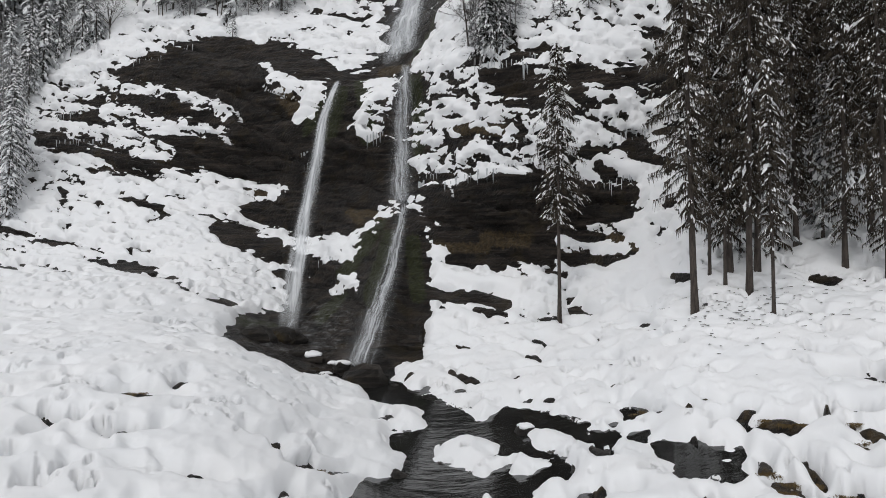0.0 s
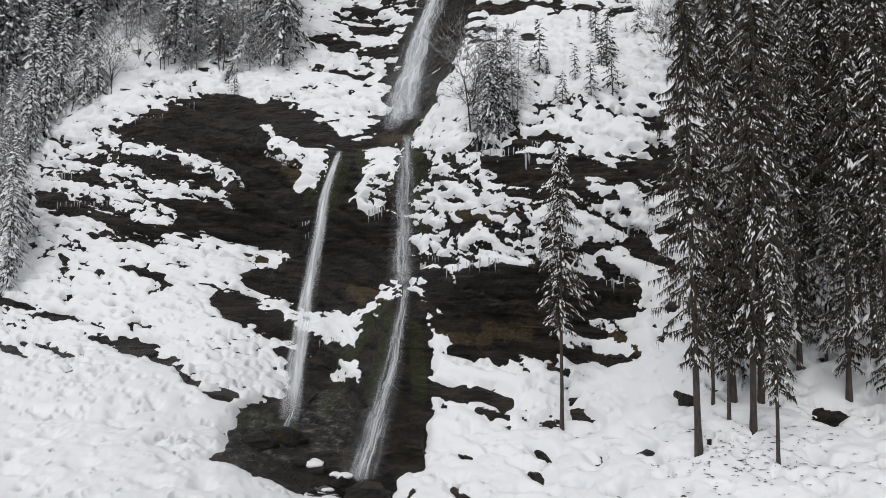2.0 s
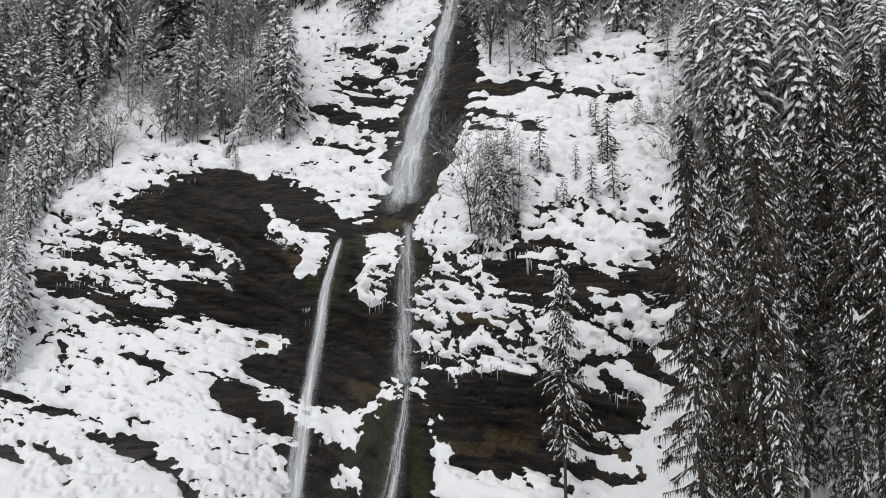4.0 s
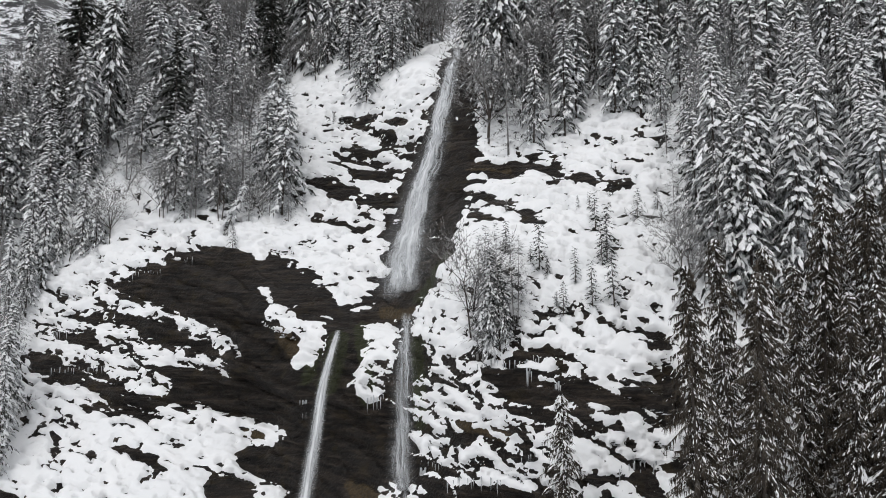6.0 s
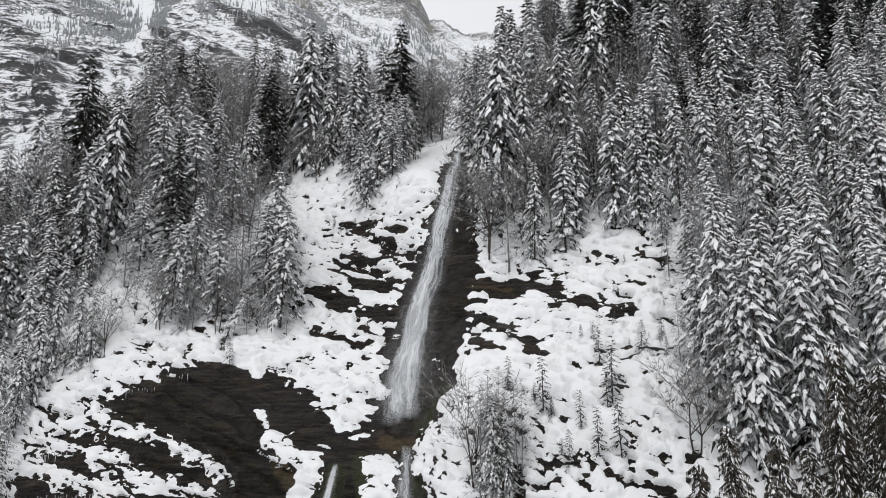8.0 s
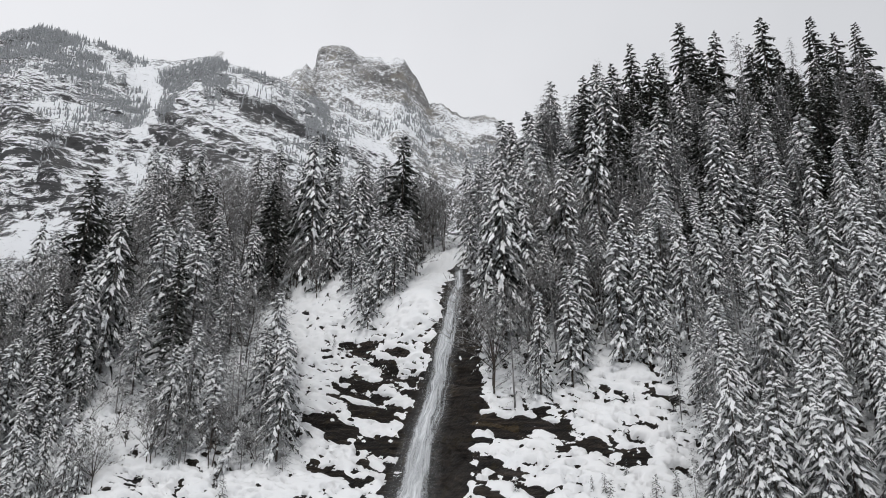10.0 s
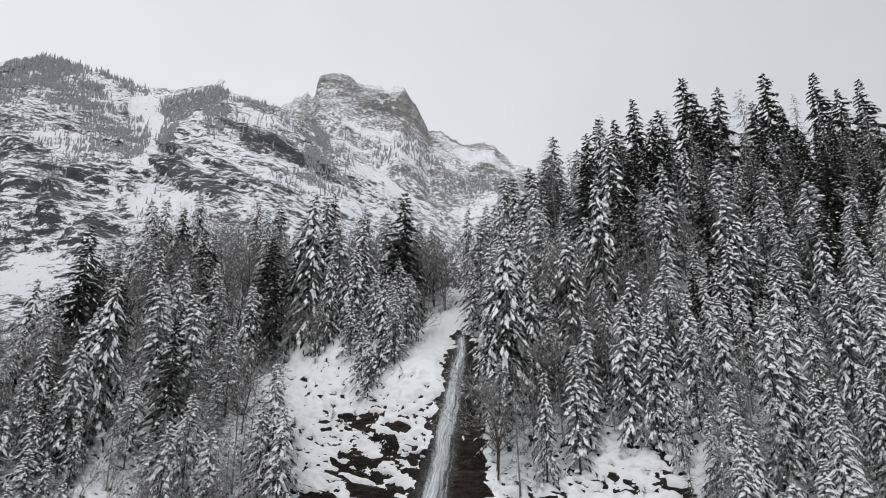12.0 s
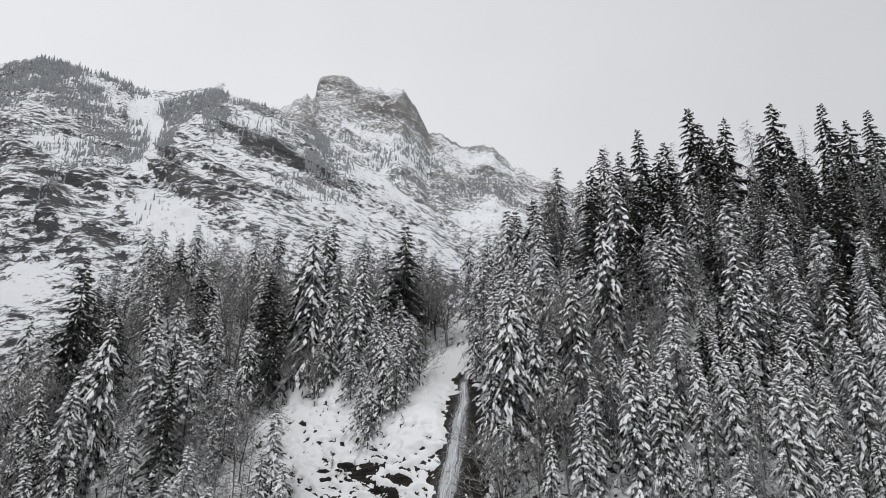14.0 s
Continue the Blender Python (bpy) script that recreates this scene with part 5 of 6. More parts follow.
def hanging_spruce(name, label, seed, height, radius, clear, branches, curtains, snow, needles, lean=(0.0, 0.0), flat=0.5, lump=0.26, weep=0.8):
    """A tall spruce whose limbs bow down and carry curtains of hanging twigs, with snow caught on some of them."""
    rng = random.Random(seed)
    root = tagged(new(name), label, "tree", "" if name.startswith("lone") else name.replace("_", " ") + "s of the valley")
    tv, tf = tapered_trunk(height, 0.0062 * height + 0.03, lean, rng, 10, 16)
    mesh_object("trunk", tv, tf, BARK, root, smooth=True)
    nv, nf, sv, sf, bv, bf = [], [], [], [], [], []
    for k in range(branches):
        f = min(clear + (1 - clear) * ((k + rng.random()) / branches) ** 0.85, 0.992)
        h, az = f * height, k * 2.39996 + rng.uniform(-0.7, 0.7)
        grow = ((1 - f) / (1 - clear)) ** flat
        uneven = 1.0 + 0.3 * math.sin(f * 19 + seed) * math.sin(az + f * 9) + 0.28 * math.sin(f * 43 + 2 * az + seed)
        reach = (radius * grow * rng.choice((0.45, 0.75, 0.9, 1.0, 1.1, 1.3)) * uneven + 0.22) * min(1.0, 0.35 + (f - clear) * 4)
        up, dr = rng.uniform(0.0, 0.35), rng.uniform(0.7, 1.5) * weep
        ca, sa, bend = math.cos(az), math.sin(az), rng.uniform(-0.35, 0.35)
        ox, oy = lean[0] * f * f * height, lean[1] * f * f * height

        def spine(s):
            w = bend * s * s * reach
            return (ox + ca * reach * s - sa * w, oy + sa * reach * s + ca * w, h + reach * (up * s - dr * s * s + 0.35 * dr * s ** 4))

        if grow > 0.3:
            q = [spine(s) for s in (0.0, 0.35, 0.7, 1.0)]
            for (a, b), r in zip(zip(q, q[1:]), (0.035, 0.025, 0.015)):
                n0 = len(bv)
                bv += [(a[0] - sa * r, a[1] + ca * r, a[2]), (a[0] + sa * r, a[1] - ca * r, a[2]), (b[0], b[1], b[2] - r), (b[0], b[1], b[2] + r)]
                bf += [(n0, n0 + 1, n0 + 2), (n0, n0 + 1, n0 + 3)]
        for i in range(curtains):
            s = 0.12 + 0.88 * (i + rng.random()) / curtains
            p = spine(s)
            ln = rng.uniform(0.22, 0.75) * (0.55 + 0.45 * min(1.0, reach / 1.6))
            out = rng.uniform(-0.55, 0.55)
            ahead, w = rng.uniform(-0.05, 0.3), rng.uniform(0.02, 0.055)
            x, y = p[0] - sa * out * ln * 0.6, p[1] + ca * out * ln * 0.6
            t = rng.uniform(0, 3.14)
            cx, cy = math.cos(t) * w, math.sin(t) * w
            n0 = len(nv)
            nv += [(p[0] - cx, p[1] - cy, p[2] + 0.03), (p[0] + cx, p[1] + cy, p[2]), (x + ca * ahead * ln, y + sa * ahead * ln, p[2] - ln * rng.uniform(0.6, 1.25)),
                   (p[0] - sa * out * ln + ca * ln * 0.3, p[1] + ca * out * ln + sa * ln * 0.3, p[2] - ln * rng.uniform(0.2, 0.7))]
            nf += [(n0, n0 + 1, n0 + 2), (n0, n0 + 1, n0 + 3)][:1 + i % 2]
        laden = snow + 0.4 * math.sin(f * 15 + seed) * math.sin(az * 2 + f * 8)
        heavy = rng.random() < 0.06
        for _ in range(13):
            if rng.random() > laden:
                continue
            s = rng.uniform(0.25, 1.0)
            p, off, ln = spine(s), rng.uniform(-0.2, 0.2), lump * rng.uniform(0.4, 1.5) * (2.2 if heavy else 1.0)
            clump(sv, sf, rng, (p[0] - sa * off, p[1] + ca * off, p[2] + 0.03 - abs(off) * 0.7), (ca, sa, max(-1.3, up - 2 * dr * s)), ln, ln * rng.uniform(0.25, 0.55), ln * rng.uniform(0.12, 0.28))
    tagged(mesh_object("limb_spray", bv, bf, BARK, root), kind="stuff")
    tagged(mesh_object("foliage", nv, nf, needles, root), kind="stuff")
    tagged(mesh_object("snow_load", sv, sf, TREE_SNOW, root, "snow caught on the hanging twigs", True), kind="stuff")
    return root


def broadleaf(name, label, seed, height, radius, mat=None, order=3):
    """A leafless tree: stems that fork into ever finer frosted twigs."""
    rng = random.Random(seed)
    root = tagged(new(name), label, "tree", "" if name.startswith("lone") else name.replace("_", " ") + "s of the valley")
    groups = {0: ([], []), 1: ([], [])}

    def stick(p, q, r0, r1, which):
        v, f = groups[which]
        d = (q - p).normalized()
        a = d.orthogonal().normalized()
        b = d.cross(a)
        n = len(v)
        if which:
            s = (a * rng.uniform(-1, 1) + b * rng.uniform(-1, 1)).normalized() * max(r0, 0.022) * 1.4
            v += [tuple(p - s), tuple(p + s), tuple(q)]
            f.append((n, n + 1, n + 2))
            return
        for c, r in ((p, r0), (q, r1)):
            for k in range(3):
                t = 2.0944 * k
                v.append(tuple(c + (a * math.cos(t) + b * math.sin(t)) * r))
        for k in range(3):
            m = (k + 1) % 3
            f.append((n + k, n + m, n + 3 + m, n + 3 + k))

    def fork(p, d, length, r, level):
        q = p
        for _ in range(2):
            d = (d + Vector((rng.uniform(-0.25, 0.25), rng.uniform(-0.25, 0.25), rng.uniform(-0.1, 0.15)))).normalized()
            e = q + d * length * 0.5
            stick(q, e, r, r * 0.75, 0 if level < 2 else 1)
            q, r = e, r * 0.75
            if level < order:
                for _ in range(rng.choice((3, 3, 4))):
                    t = Vector((rng.uniform(-1, 1), rng.uniform(-1, 1), rng.uniform(-0.2, 0.7)))
                    fork(q, (d * 0.6 + t * 0.9).normalized(), length * rng.uniform(0.5, 0.72), r * 0.6, level + 1)

    for _ in range(rng.choice((1, 1, 2))):
        fork(Vector((rng.uniform(-0.3, 0.3), rng.uniform(-0.3, 0.3), -0.2)), Vector((rng.uniform(-0.25, 0.25), rng.uniform(-0.25, 0.25), 1)).normalized(), height * 0.55, height * 0.011, 0)
    mesh_object("trunk", *groups[0], BARK, root)
    tagged(mesh_object("twig_spray", *groups[1], mat or FROST_BARK, root), kind="stuff")
    return root


SPRUCE_LABEL = "snow-laden spruce standing on the steep wooded slope"
spruces = [conifer("spruce_tree", SPRUCE_LABEL, 100 + i, 20, rad, 0.04, n, 6, drp, load, FROST_NEEDLES if i % 2 else NEEDLES, 1.4, flat=0.66, hang=0.3, pads=8, lump=0.56, ragged=0.33)
           for i, (rad, drp, n, load) in enumerate([(3.9, 0.85, 90, 0.68), (4.5, 0.75, 86, 0.76), (3.5, 1.0, 90, 0.72), (4.0, 0.9, 86, 0.84), (3.8, 0.65, 88, 0.6), (4.6, 0.9, 86, 0.76)])]
dark_spruces = [conifer("dark_spruce_tree", "dark green spruce lightly dusted with snow", 150 + i, 20, rad, 0.05, 100, 8, 0.55, 0.26, DARK_NEEDLES, 1.6, flat=0.7, hang=0.25, pads=6, lump=0.42, ragged=0.3)
                for i, rad in enumerate((4.0, 4.5, 3.6))]
larches = [conifer("larch_tree", "bare larch with frosted twigs on the slope", 200 + i, 20, rad, 0.08, 88, 7, 0.4, 0.22, LARCH, 0.4, FROST_BARK, flat=0.65, pads=4, lump=0.32, ragged=0.3)
           for i, rad in enumerate((3.9, 4.6, 3.3))]
near_spruces = [conifer("laden_spruce_tree", "spruce heavily laden with snow beside the open slope", 170 + i, 20, rad, 0.05, 110, 8, 0.9, 0.84, FROST_NEEDLES, 1.1, flat=0.65, longest=0.8, hang=0.35, pads=9, lump=0.48, ragged=0.4)
                for i, rad in enumerate((2.6, 3.1, 2.3))]
frosted = [broadleaf("frosted_tree", "leafless frosted tree with fine white twigs", 230 + i, 9, 3) for i in range(5)]

rng = random.Random(5)
spots = []


def room(p, gap):
    return all((p[0] - q[0]) ** 2 + (p[1] - q[1]) ** 2 + (p[2] - q[2]) ** 2 > gap * gap for q in spots)


used = set()


JOINED = {}


def join_far(ob, m):
    """Adds a tree too far back to tell apart to the joined wood."""
    for part in ob.children:
        me = part.data
        co = np.empty(len(me.vertices) * 3)
        me.vertices.foreach_get("co", co)
        mm = np.array(m)
        co = co.reshape(-1, 3) @ mm[:3, :3].T + mm[:3, 3]
        v, f, n = JOINED.setdefault(me.materials[0].name, ([], [], [0]))
        f += [tuple(k + n[0] for k in p.vertices) for p in me.polygons]
        v.append(co)
        n[0] += len(co)


def grow(kinds, b, r, turn, size, tall=1.0):
    """Plant one of a kind: the pattern itself first, then copies of it."""
    ob = rng.choice(kinds)
    x, y, z = on_land(b, r)
    m = Matrix.Translation((x, y, z - 0.15)) @ pose(0, 0, 0, rng.uniform(-2, 2), rng.uniform(-2, 2), turn) @ Matrix.Diagonal((size, size, size * tall, 1))
    if ob.name in used:
        if y > 150:
            return join_far(ob, m)
        return copy_thing(ob, m)
    used.add(ob.name)
    ob.matrix_basis = m
    return ob


for wood, count in (("west", 340), ("east", 385)):
    outline, done, tries = WOODS[wood], 0, 0
    bs, rs = [q[0] for q in outline], [q[1] for q in outline]
    while done < count and tries < 20000:
        tries += 1
        b, r = rng.uniform(max(-74, min(bs)), min(74, max(bs))), rng.uniform(min(rs), 172)
        if inside(np.array([b]), np.array([r]), outline)[0] < 0.3:
            continue
        if b < 5.5 and wood == "east" and r < 128:
            continue  # the fall has cut its channel clear
        p, q = on_land(b / 100, r), on_land(b / 100, r + 1.5)
        if q[2] - p[2] < 0.3 or not room(p, 3.3 + max(0, p[1] - 110) * 0.015):
            continue
        spots.append(p)
        done += 1
        back = wood == "west" and r > 138 and b > -46
        high = wood == "east" and r > 138 and b > 27
        kind = rng.random()
        if kind < (0.4 if wood == "west" else 0.26):
            grow(larches, b / 100, r, rng.uniform(0, 360), rng.uniform(0.7, 1.1))
        elif kind < ((0.54 if r < 128 else 0.66) if wood == "west" else 0.34 if r < 118 else 0.0):
            grow(frosted, b / 100, r, rng.uniform(0, 360), rng.uniform(1.3, 1.9) if back else rng.uniform(0.8, 1.6))
        else:
            grow(near_spruces if p[1] < 98 else dark_spruces if rng.random() < (0.75 if high else 0.5 if back else 0.2) else spruces, b / 100, r, rng.uniform(0, 360),
                 rng.uniform(0.6, 0.85) if high else rng.uniform(0.9, 1.3) if back else rng.uniform(0.85, 1.35) if wood == "west" and r > 126 else rng.uniform(0.55, 1.15), rng.uniform(0.85, 1.1))

for key, (v, f, n) in JOINED.items():
    tagged(mesh_object("back_wood", np.concatenate(v), f, bpy.data.materials[key]), "snowy trees at the back of the wood", "woods", kind="stuff")

# the tall spruces by the stream
tall = [hanging_spruce("tall_spruce_tree", "tall dark spruce with a bare lower trunk", 300 + i, h, rad, clear, n, 46, load, TALL_NEEDLES, lump=0.21)
        for i, (h, rad, clear, n, load) in enumerate([(31, 2.1, 0.17, 300, 0.24), (34, 2.6, 0.08, 340, 0.46), (28, 1.9, 0.2, 270, 0.36), (17, 1.0, 0.25, 120, 0.4)])]
for b, r, which, turn, size in TALL:
    grow([tall[which]], b, r, turn, size)
lone = hanging_spruce("lone_spruce_tree", "slender snowy spruce before the cliff", 340, 22.4, 2.15, 0.34, 190, 28, 0.6, TALL_NEEDLES, lean=(-0.006, 0), flat=0.65, lump=0.26, weep=0.7)
x, y, z = on_land(0.168, 24.4)
lone.location = (x, y, z - 0.1)


# young trees, bare stems and shrubs on the open slopes
saplings = [conifer("sapling", "thin young spruce poking out of the snow", 400 + i, 5, rad, 0.15, 34, 5, 0.6, 0.35, DARK_NEEDLES, pads=3, lump=0.22) for i, rad in enumerate((0.7, 0.9, 0.55))]
shrubs = [broadleaf("shrub", "small leafless shrub with frosted twigs", 420 + i, 2.2, 1) for i in range(3)]
for b, r, which, size in EDGE_TREES:
    grow((near_spruces if r < 86 else spruces, larches, frosted, saplings, dark_spruces)[which], b, r, rng.uniform(0, 360), size)
for outline, count, low, high in ((OPEN_EAST, 46, 0.15, 0.5), (OPEN_WEST, 22, 0.15, 0.5)):
    bs, rs = [q[0] for q in outline], [q[1] for q in outline]
    done = 0
    while done < count:
        b, r = rng.uniform(min(bs), max(bs)), rng.uniform(min(rs), max(rs))
        if inside(np.array([b]), np.array([r]), outline)[0] < 0:
            continue
        done += 1
        if rng.random() < 0.5:
            grow(shrubs, b / 100, r, rng.uniform(0, 360), rng.uniform(0.3, 0.9))
        else:
            grow(saplings, b / 100, r, rng.uniform(0, 360), rng.uniform(low, high))


# ---- the falls ----
def on_rock(b, r):
    """Places on the bare rock for arrays of bearing and rise."""
    i = np.clip((b - cols[0]) / (cols[1] - cols[0]), 0, len(cols) - 2)
    j = np.clip(np.interp(r, rows, np.arange(len(rows))), 0, len(rows) - 2)
    i0, j0 = i.astype(int), j.astype(int)
    fi, fj = (i - i0)[..., None], (j - j0)[..., None]
    return (ROCKS[j0, i0] * (1 - fi) * (1 - fj) + ROCKS[j0, i0 + 1] * fi * (1 - fj) + ROCKS[j0 + 1, i0] * (1 - fi) * fj + ROCKS[j0 + 1, i0 + 1] * fi * fj)


def water_sheet(name, path, widths, mat, parent, layers=1, seed=0, off=0.45):
    """A sheet of water: a path of places falls free, a path of bearing and rise runs down the rock."""
    path = np.array(path, float)
    n, m = 70, 17
    t = np.linspace(0, len(path) - 1, n)
    c = np.stack([np.interp(t, range(len(path)), path[:, i]) for i in range(path.shape[1])], -1)
    for _ in range(6):
        c[1:-1] = (c[:-2] + 2 * c[1:-1] + c[2:]) / 4
    w = np.interp(t, np.linspace(0, len(path) - 1, len(widths)), widths)
    u = np.linspace(0, 1, m)
    for layer in range(layers):
        if path.shape[1] == 3:
            p = np.repeat(c[:, None], m, 1)
            p[..., 0] += (u - 0.5) * w[:, None]
            p[..., 1] -= (0.25 - (u - 0.5) ** 2) * 1.2
        else:
            dist = on_rock(c[:, 0], c[:, 1])[:, 1]
            b = c[:, :1] + (u - 0.5) * (w / dist)[:, None]
            p = on_rock(b, np.broadcast_to(c[:, 1:], b.shape))
            y = p[..., 1].copy()
            for _ in range(8):
                y[1:-1] = np.minimum(y[1:-1], (y[:-2] + 2 * y[1:-1] + y[2:]) / 4)
                y[:, 1:-1] = (y[:, :-2] + 2 * y[:, 1:-1] + y[:, 2:]) / 4
            p[..., 1] = y - off + 1.6 * np.clip((t / t[-1] - 0.93) / 0.07, 0, 1)[:, None] ** 2
        run = np.concatenate([[0], np.cumsum(np.linalg.norm(np.diff(p[:, m // 2], axis=0), axis=1))])
        wob = fbm(np.stack([np.broadcast_to(u * 6, (n, m)), np.broadcast_to(run[:, None] * 0.15, (n, m)), np.full((n, m), 3.1 * layer + seed)], -1), 3, seed)
        p[..., 1] -= (wob - 0.3) * 0.4 + 0.22 * layer
        ob = mesh_object(name, p.reshape(-1, 3), grid_faces(n, m), mat, parent, "", True)
        uv = ob.data.uv_layers.new(name="flow")
        loops = np.empty(len(ob.data.loops), int)
        ob.data.loops.foreach_get("vertex_index", loops)
        co = np.stack([np.broadcast_to(u, (n, m)).ravel() + 0.0, (np.broadcast_to(run[:, None], (n, m)) * 0.12 + layer * 7.7 + seed).ravel()], -1)
        uv.data.foreach_set("uv", co[loops].ravel())
        ends = ob.data.uv_layers.new(name="ends")
        co = np.stack([np.zeros(n * m), np.repeat(t / t[-1], m)], -1)
        ends.data.foreach_set("uv", co[loops].ravel())


west_fall = tagged(new("waterfall"), "thin white plume falling free from the lip", "waterfall")
east_fall = tagged(new("waterfall"), "white water running down a mossy rib", "waterfall")
high_fall = tagged(new("waterfall"), "broad white upper cascade in a dark gully", "waterfall")
for root, path, widths, mat, layers in FALLS(west_fall, east_fall, high_fall):
    water_sheet("water_sheet", path, widths, mat, root, layers, 3)


# ---- stones, ice, grass and litter ----
def lumpy_ball(seed, squash, segments=16, rings=11):
    v, f = [(0, 0, -squash)], []
    for i in range(1, rings):
        a = math.pi * i / rings - math.pi / 2
        for k in range(segments):
            t = 2 * math.pi * k / segments
            v.append((math.cos(a) * math.cos(t), math.cos(a) * math.sin(t), math.sin(a) * squash))
    v.append((0, 0, squash))
    top = len(v) - 1
    for k in range(segments):
        m = (k + 1) % segments
        f.append((0, 1 + m, 1 + k))
        f.append((top, top - segments + k, top - segments + m))
        for i in range(rings - 2):
            a = 1 + i * segments
            f.append((a + k, a + m, a + segments + m, a + segments + k))
    p = np.array(v, float)
    return p * (0.35 + 1.25 * fbm(p * 1.4 + seed * 7.3, 4, seed, 0.6))[:, None], f


def boulder(seed, capped):
    p, f = lumpy_ball(seed, 0.65)
    root = tagged(new("boulder"), "wet dark boulder with a snow cap" if capped else "wet dark boulder in the stream", "rock")
    mesh_object("stone", p, f, BOULDER, root, smooth=True)
    if capped:
        q = p[p[:, 2] > 0.05]
        v, g = lumpy_ball(seed, 0.4)
        v = v * np.array([0.78, 0.78, 0.8]) + np.array([0, 0, q[:, 2].max() * 0.72])
        mesh_object("snow_cap", v, g, SNOW, root, "rounded white snow cap", True)
    return root


for k, (b, r, size) in enumerate(BOULDERS):
    stone = boulder(k, k % 2 == 0 and size < 1.2)
    x, y, z = on_rock(np.array([b]), np.array([r]))[0]
    stone.matrix_basis = Matrix.Translation((x, y - 0.2 * size, z - 0.1 * size)) @ pose(0, 0, 0, 0, 0, k * 57) @ Matrix.Diagonal((size, size, size, 1))


def icicle_mesh(seed):
    v, f, n = [], [], 6
    rings = ((0.09, 0.05), (0.07, -0.2), (0.045, -0.5), (0.022, -0.8))
    rnd = random.Random(seed)
    for r, z in rings:
        for k in range(n):
            q = r * rnd.uniform(0.8, 1.2)
            v.append((q * math.cos(1.047 * k), q * math.sin(1.047 * k), z))
    v.append((0, 0, -1))
    for i in range(3):
        for k in range(n):
            m = (k + 1) % n
            f.append((i * n + k, i * n + m, i * n + n + m, i * n + n + k))
    f += [(18 + k, 18 + (k + 1) % n, 24) for k in range(n)]
    me = bpy.data.meshes.new("icicle")
    me.from_pydata(v, [], f)
    me.materials.append(ICE)
    me.polygons.foreach_set("use_smooth", np.ones(len(me.polygons), bool))
    return me


icicle_meshes = [icicle_mesh(i) for i in range(3)]
for b, r, spread, count, length in ICICLES:
    at = on_rock(np.array([b]), np.array([r]))[0]
    cluster = tagged(new("icicle_cluster"), "row of pale icicles hanging from a rock ledge", "ice", "icicle rows on the cliff")
    cluster.location = at
    for k in range(count):
        bb = b + spread * ((k + rng.random()) / count - 0.5)
        p = on_rock(np.array([bb]), np.array([r + rng.uniform(-0.3, 0.3)]))[0] - at
        ln = length * rng.uniform(0.35, 1.1)
        one = new("icicle", rng.choice(icicle_meshes))
        one.parent = cluster
        wide = 0.4 + 0.3 * ln
        one.matrix_basis = Matrix.Translation((p[0], p[1] - 0.25, p[2] + 0.2)) @ Matrix.Diagonal((wide, wide, ln, 1))


def grass_tuft(seed):
    rnd = random.Random(seed)
    v, f = [], []
    for _ in range(90):
        a, ln = rnd.uniform(0, 6.28), rnd.uniform(0.2, 0.95)
        x, y = rnd.gauss(0, 0.35), rnd.uniform(-0.25, 0.2)
        dx, dy = math.cos(a) * 0.35 * ln, -abs(math.sin(a)) * 0.6 * ln
        n, w = len(v), 0.018
        v += [(x - w, y, 0), (x + w, y, 0), (x + dx * 0.6 + w, y + dy * 0.6, ln * 0.22), (x + dx * 0.6 - w, y + dy * 0.6, ln * 0.22), (x + dx * 1.2, y + dy, -ln * rnd.uniform(0.3, 0.9))]
        f += [(n, n + 1, n + 2, n + 3), (n + 3, n + 2, n + 4)]
    return tagged(mesh_object("grass_tuft", v, f, GRASS), "tuft of dead brown grass bent over the bank", "grass", "grass tufts on the banks")


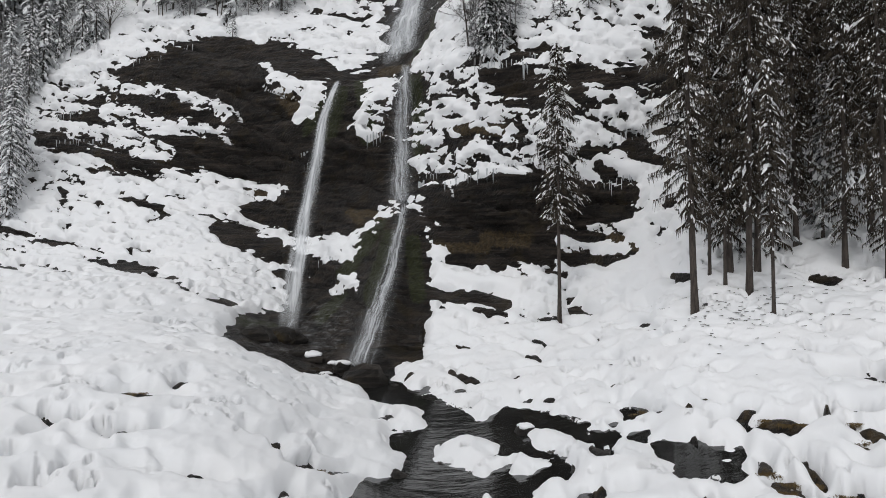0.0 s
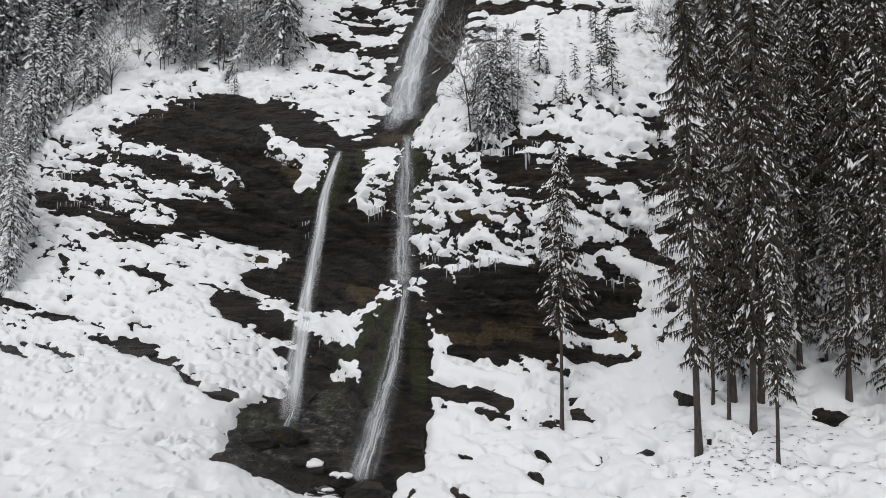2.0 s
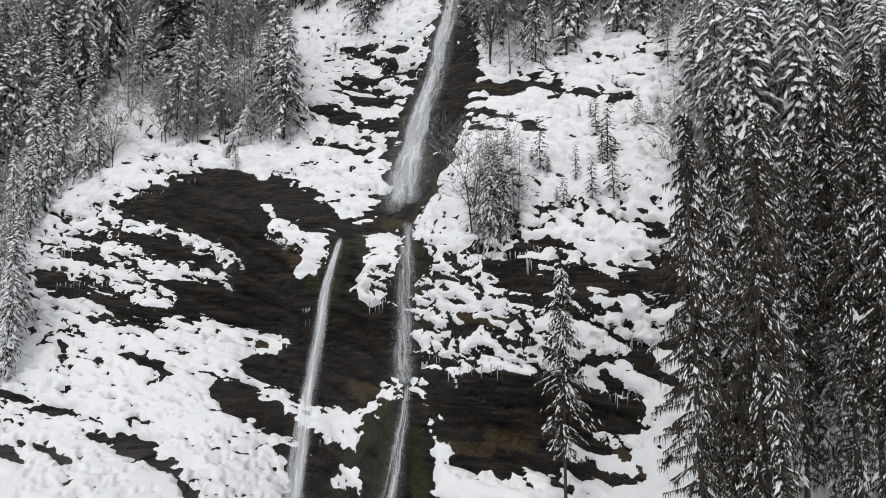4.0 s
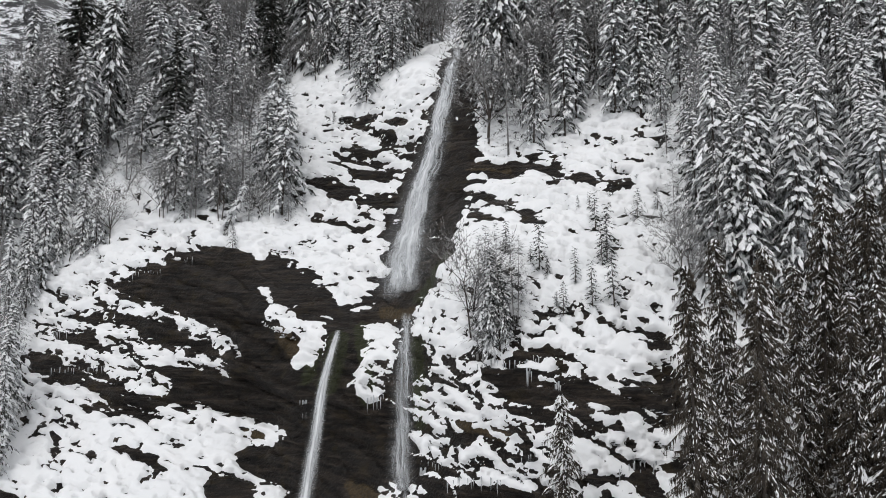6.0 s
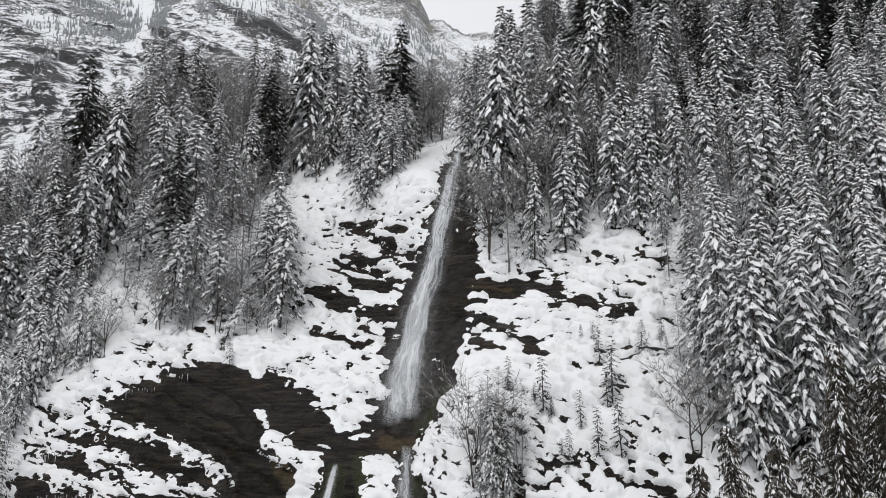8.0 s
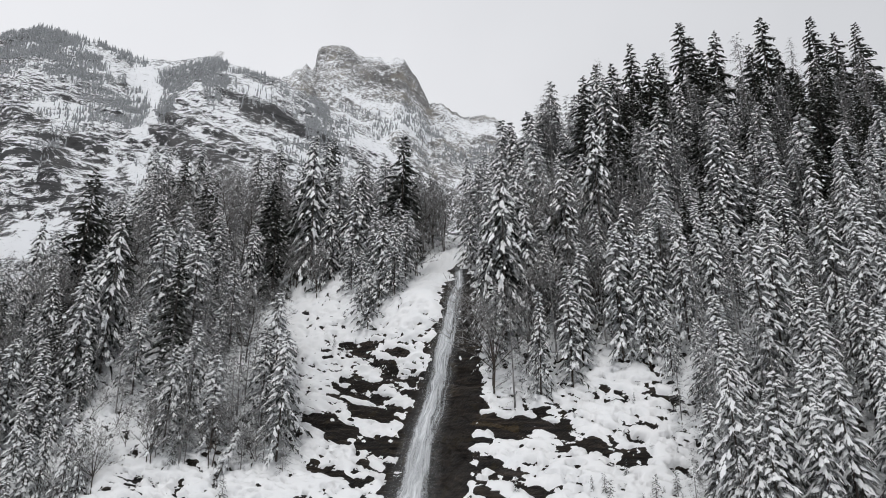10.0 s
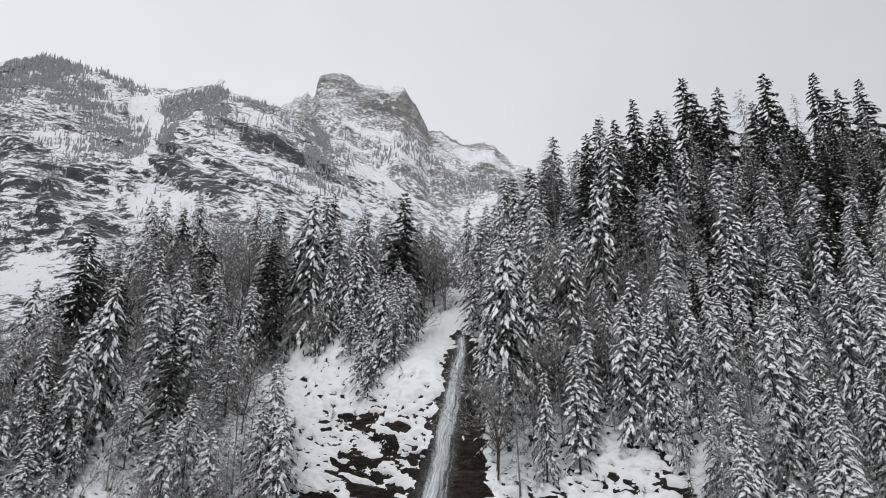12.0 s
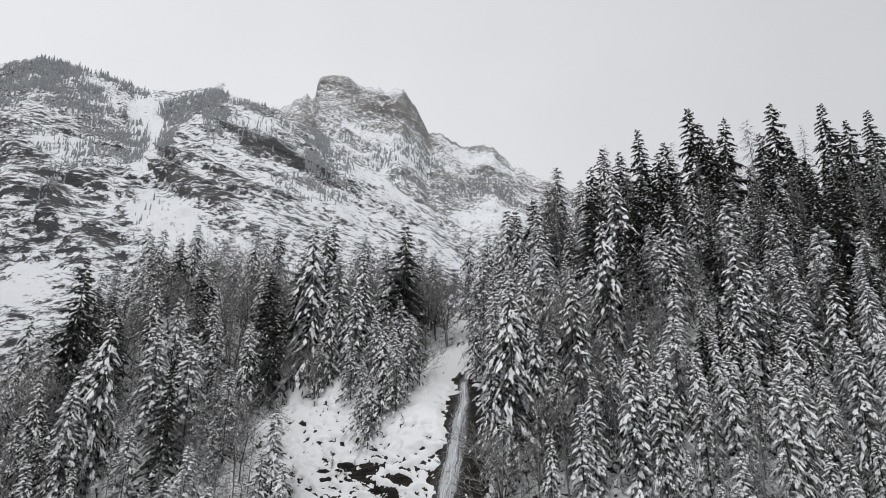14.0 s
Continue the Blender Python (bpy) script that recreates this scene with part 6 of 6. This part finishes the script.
tufts = [grass_tuft(i) for i in range(3)]
for k, (b, r) in enumerate(TUFTS):
    for j in range(3):
        p = on_rock(np.array([b + rng.uniform(-0.014, 0.014)]), np.array([r + rng.uniform(-0.05, 0.15)]))[0]
        m = Matrix.Translation((p[0], p[1] - 0.1, p[2] + 0.05)) @ pose(0, 0, 0, 0, 0, rng.uniform(-40, 40)) @ Matrix.Scale(rng.uniform(0.35, 0.8), 4)
        if k == 0:
            tufts[j].matrix_basis = m
        else:
            copy_thing(tufts[j], m)

# bark, cones and twigs that have dropped on the snow under the tall spruces
v, f = [], []
for _ in range(230):
    b, r = rng.gauss(0.45, 0.07), rng.gauss(20.5, 1.6)
    i, j = int((b - cols[0]) / (cols[1] - cols[0])), int(np.searchsorted(rows, r))
    x, y, z = COVER[j, min(max(i, 0), len(cols) - 1)]
    n, a, ln, w = len(v), rng.uniform(0, 3.14), rng.uniform(0.04, 0.2), rng.uniform(0.02, 0.07)
    c, d = math.cos(a), math.sin(a)
    v += [(x + c * ln - d * w, y + d * ln + c * w, z + 0.05), (x - c * ln - d * w, y - d * ln + c * w, z + 0.04), (x - c * ln, y - d * ln, z + rng.uniform(0.04, 0.1)), (x + c * ln + d * w, y + d * ln - c * w, z + 0.03)]
    f += [(n, n + 1, n + 2), (n, n + 2, n + 3), (n + 1, n + 3, n + 2)]
tagged(mesh_object("forest_litter", v, f, BARK), "dark twigs and bark scattered on the snow", "litter", kind="stuff")

# a snow-caked dead tree leaning out over the edge of the western wall
x, y, z = on_land(-0.318, 84.5)
dead = conifer("leaning_tree", "small snow-caked tree leaning over the cliff edge", 500, 7.5, 0.9, 0.1, 70, 6, 0.9, 0.95, NEEDLES, pads=9, lump=0.5)
dead.matrix_basis = Matrix.Translation((x, y, z)) @ pose(0, 0, 0, 20, 18, 30)

# a single enlarged bare tree standing for the mast on the far ridge's skyline
k = int(np.argmin(np.abs(ridge_side[2][0] + 0.372)))
x, y, z = ridge_side[0][-2, k]
copy_thing(frosted[1], Matrix.Translation((x, y, z - 1)) @ Matrix.Scale(4.2, 4))
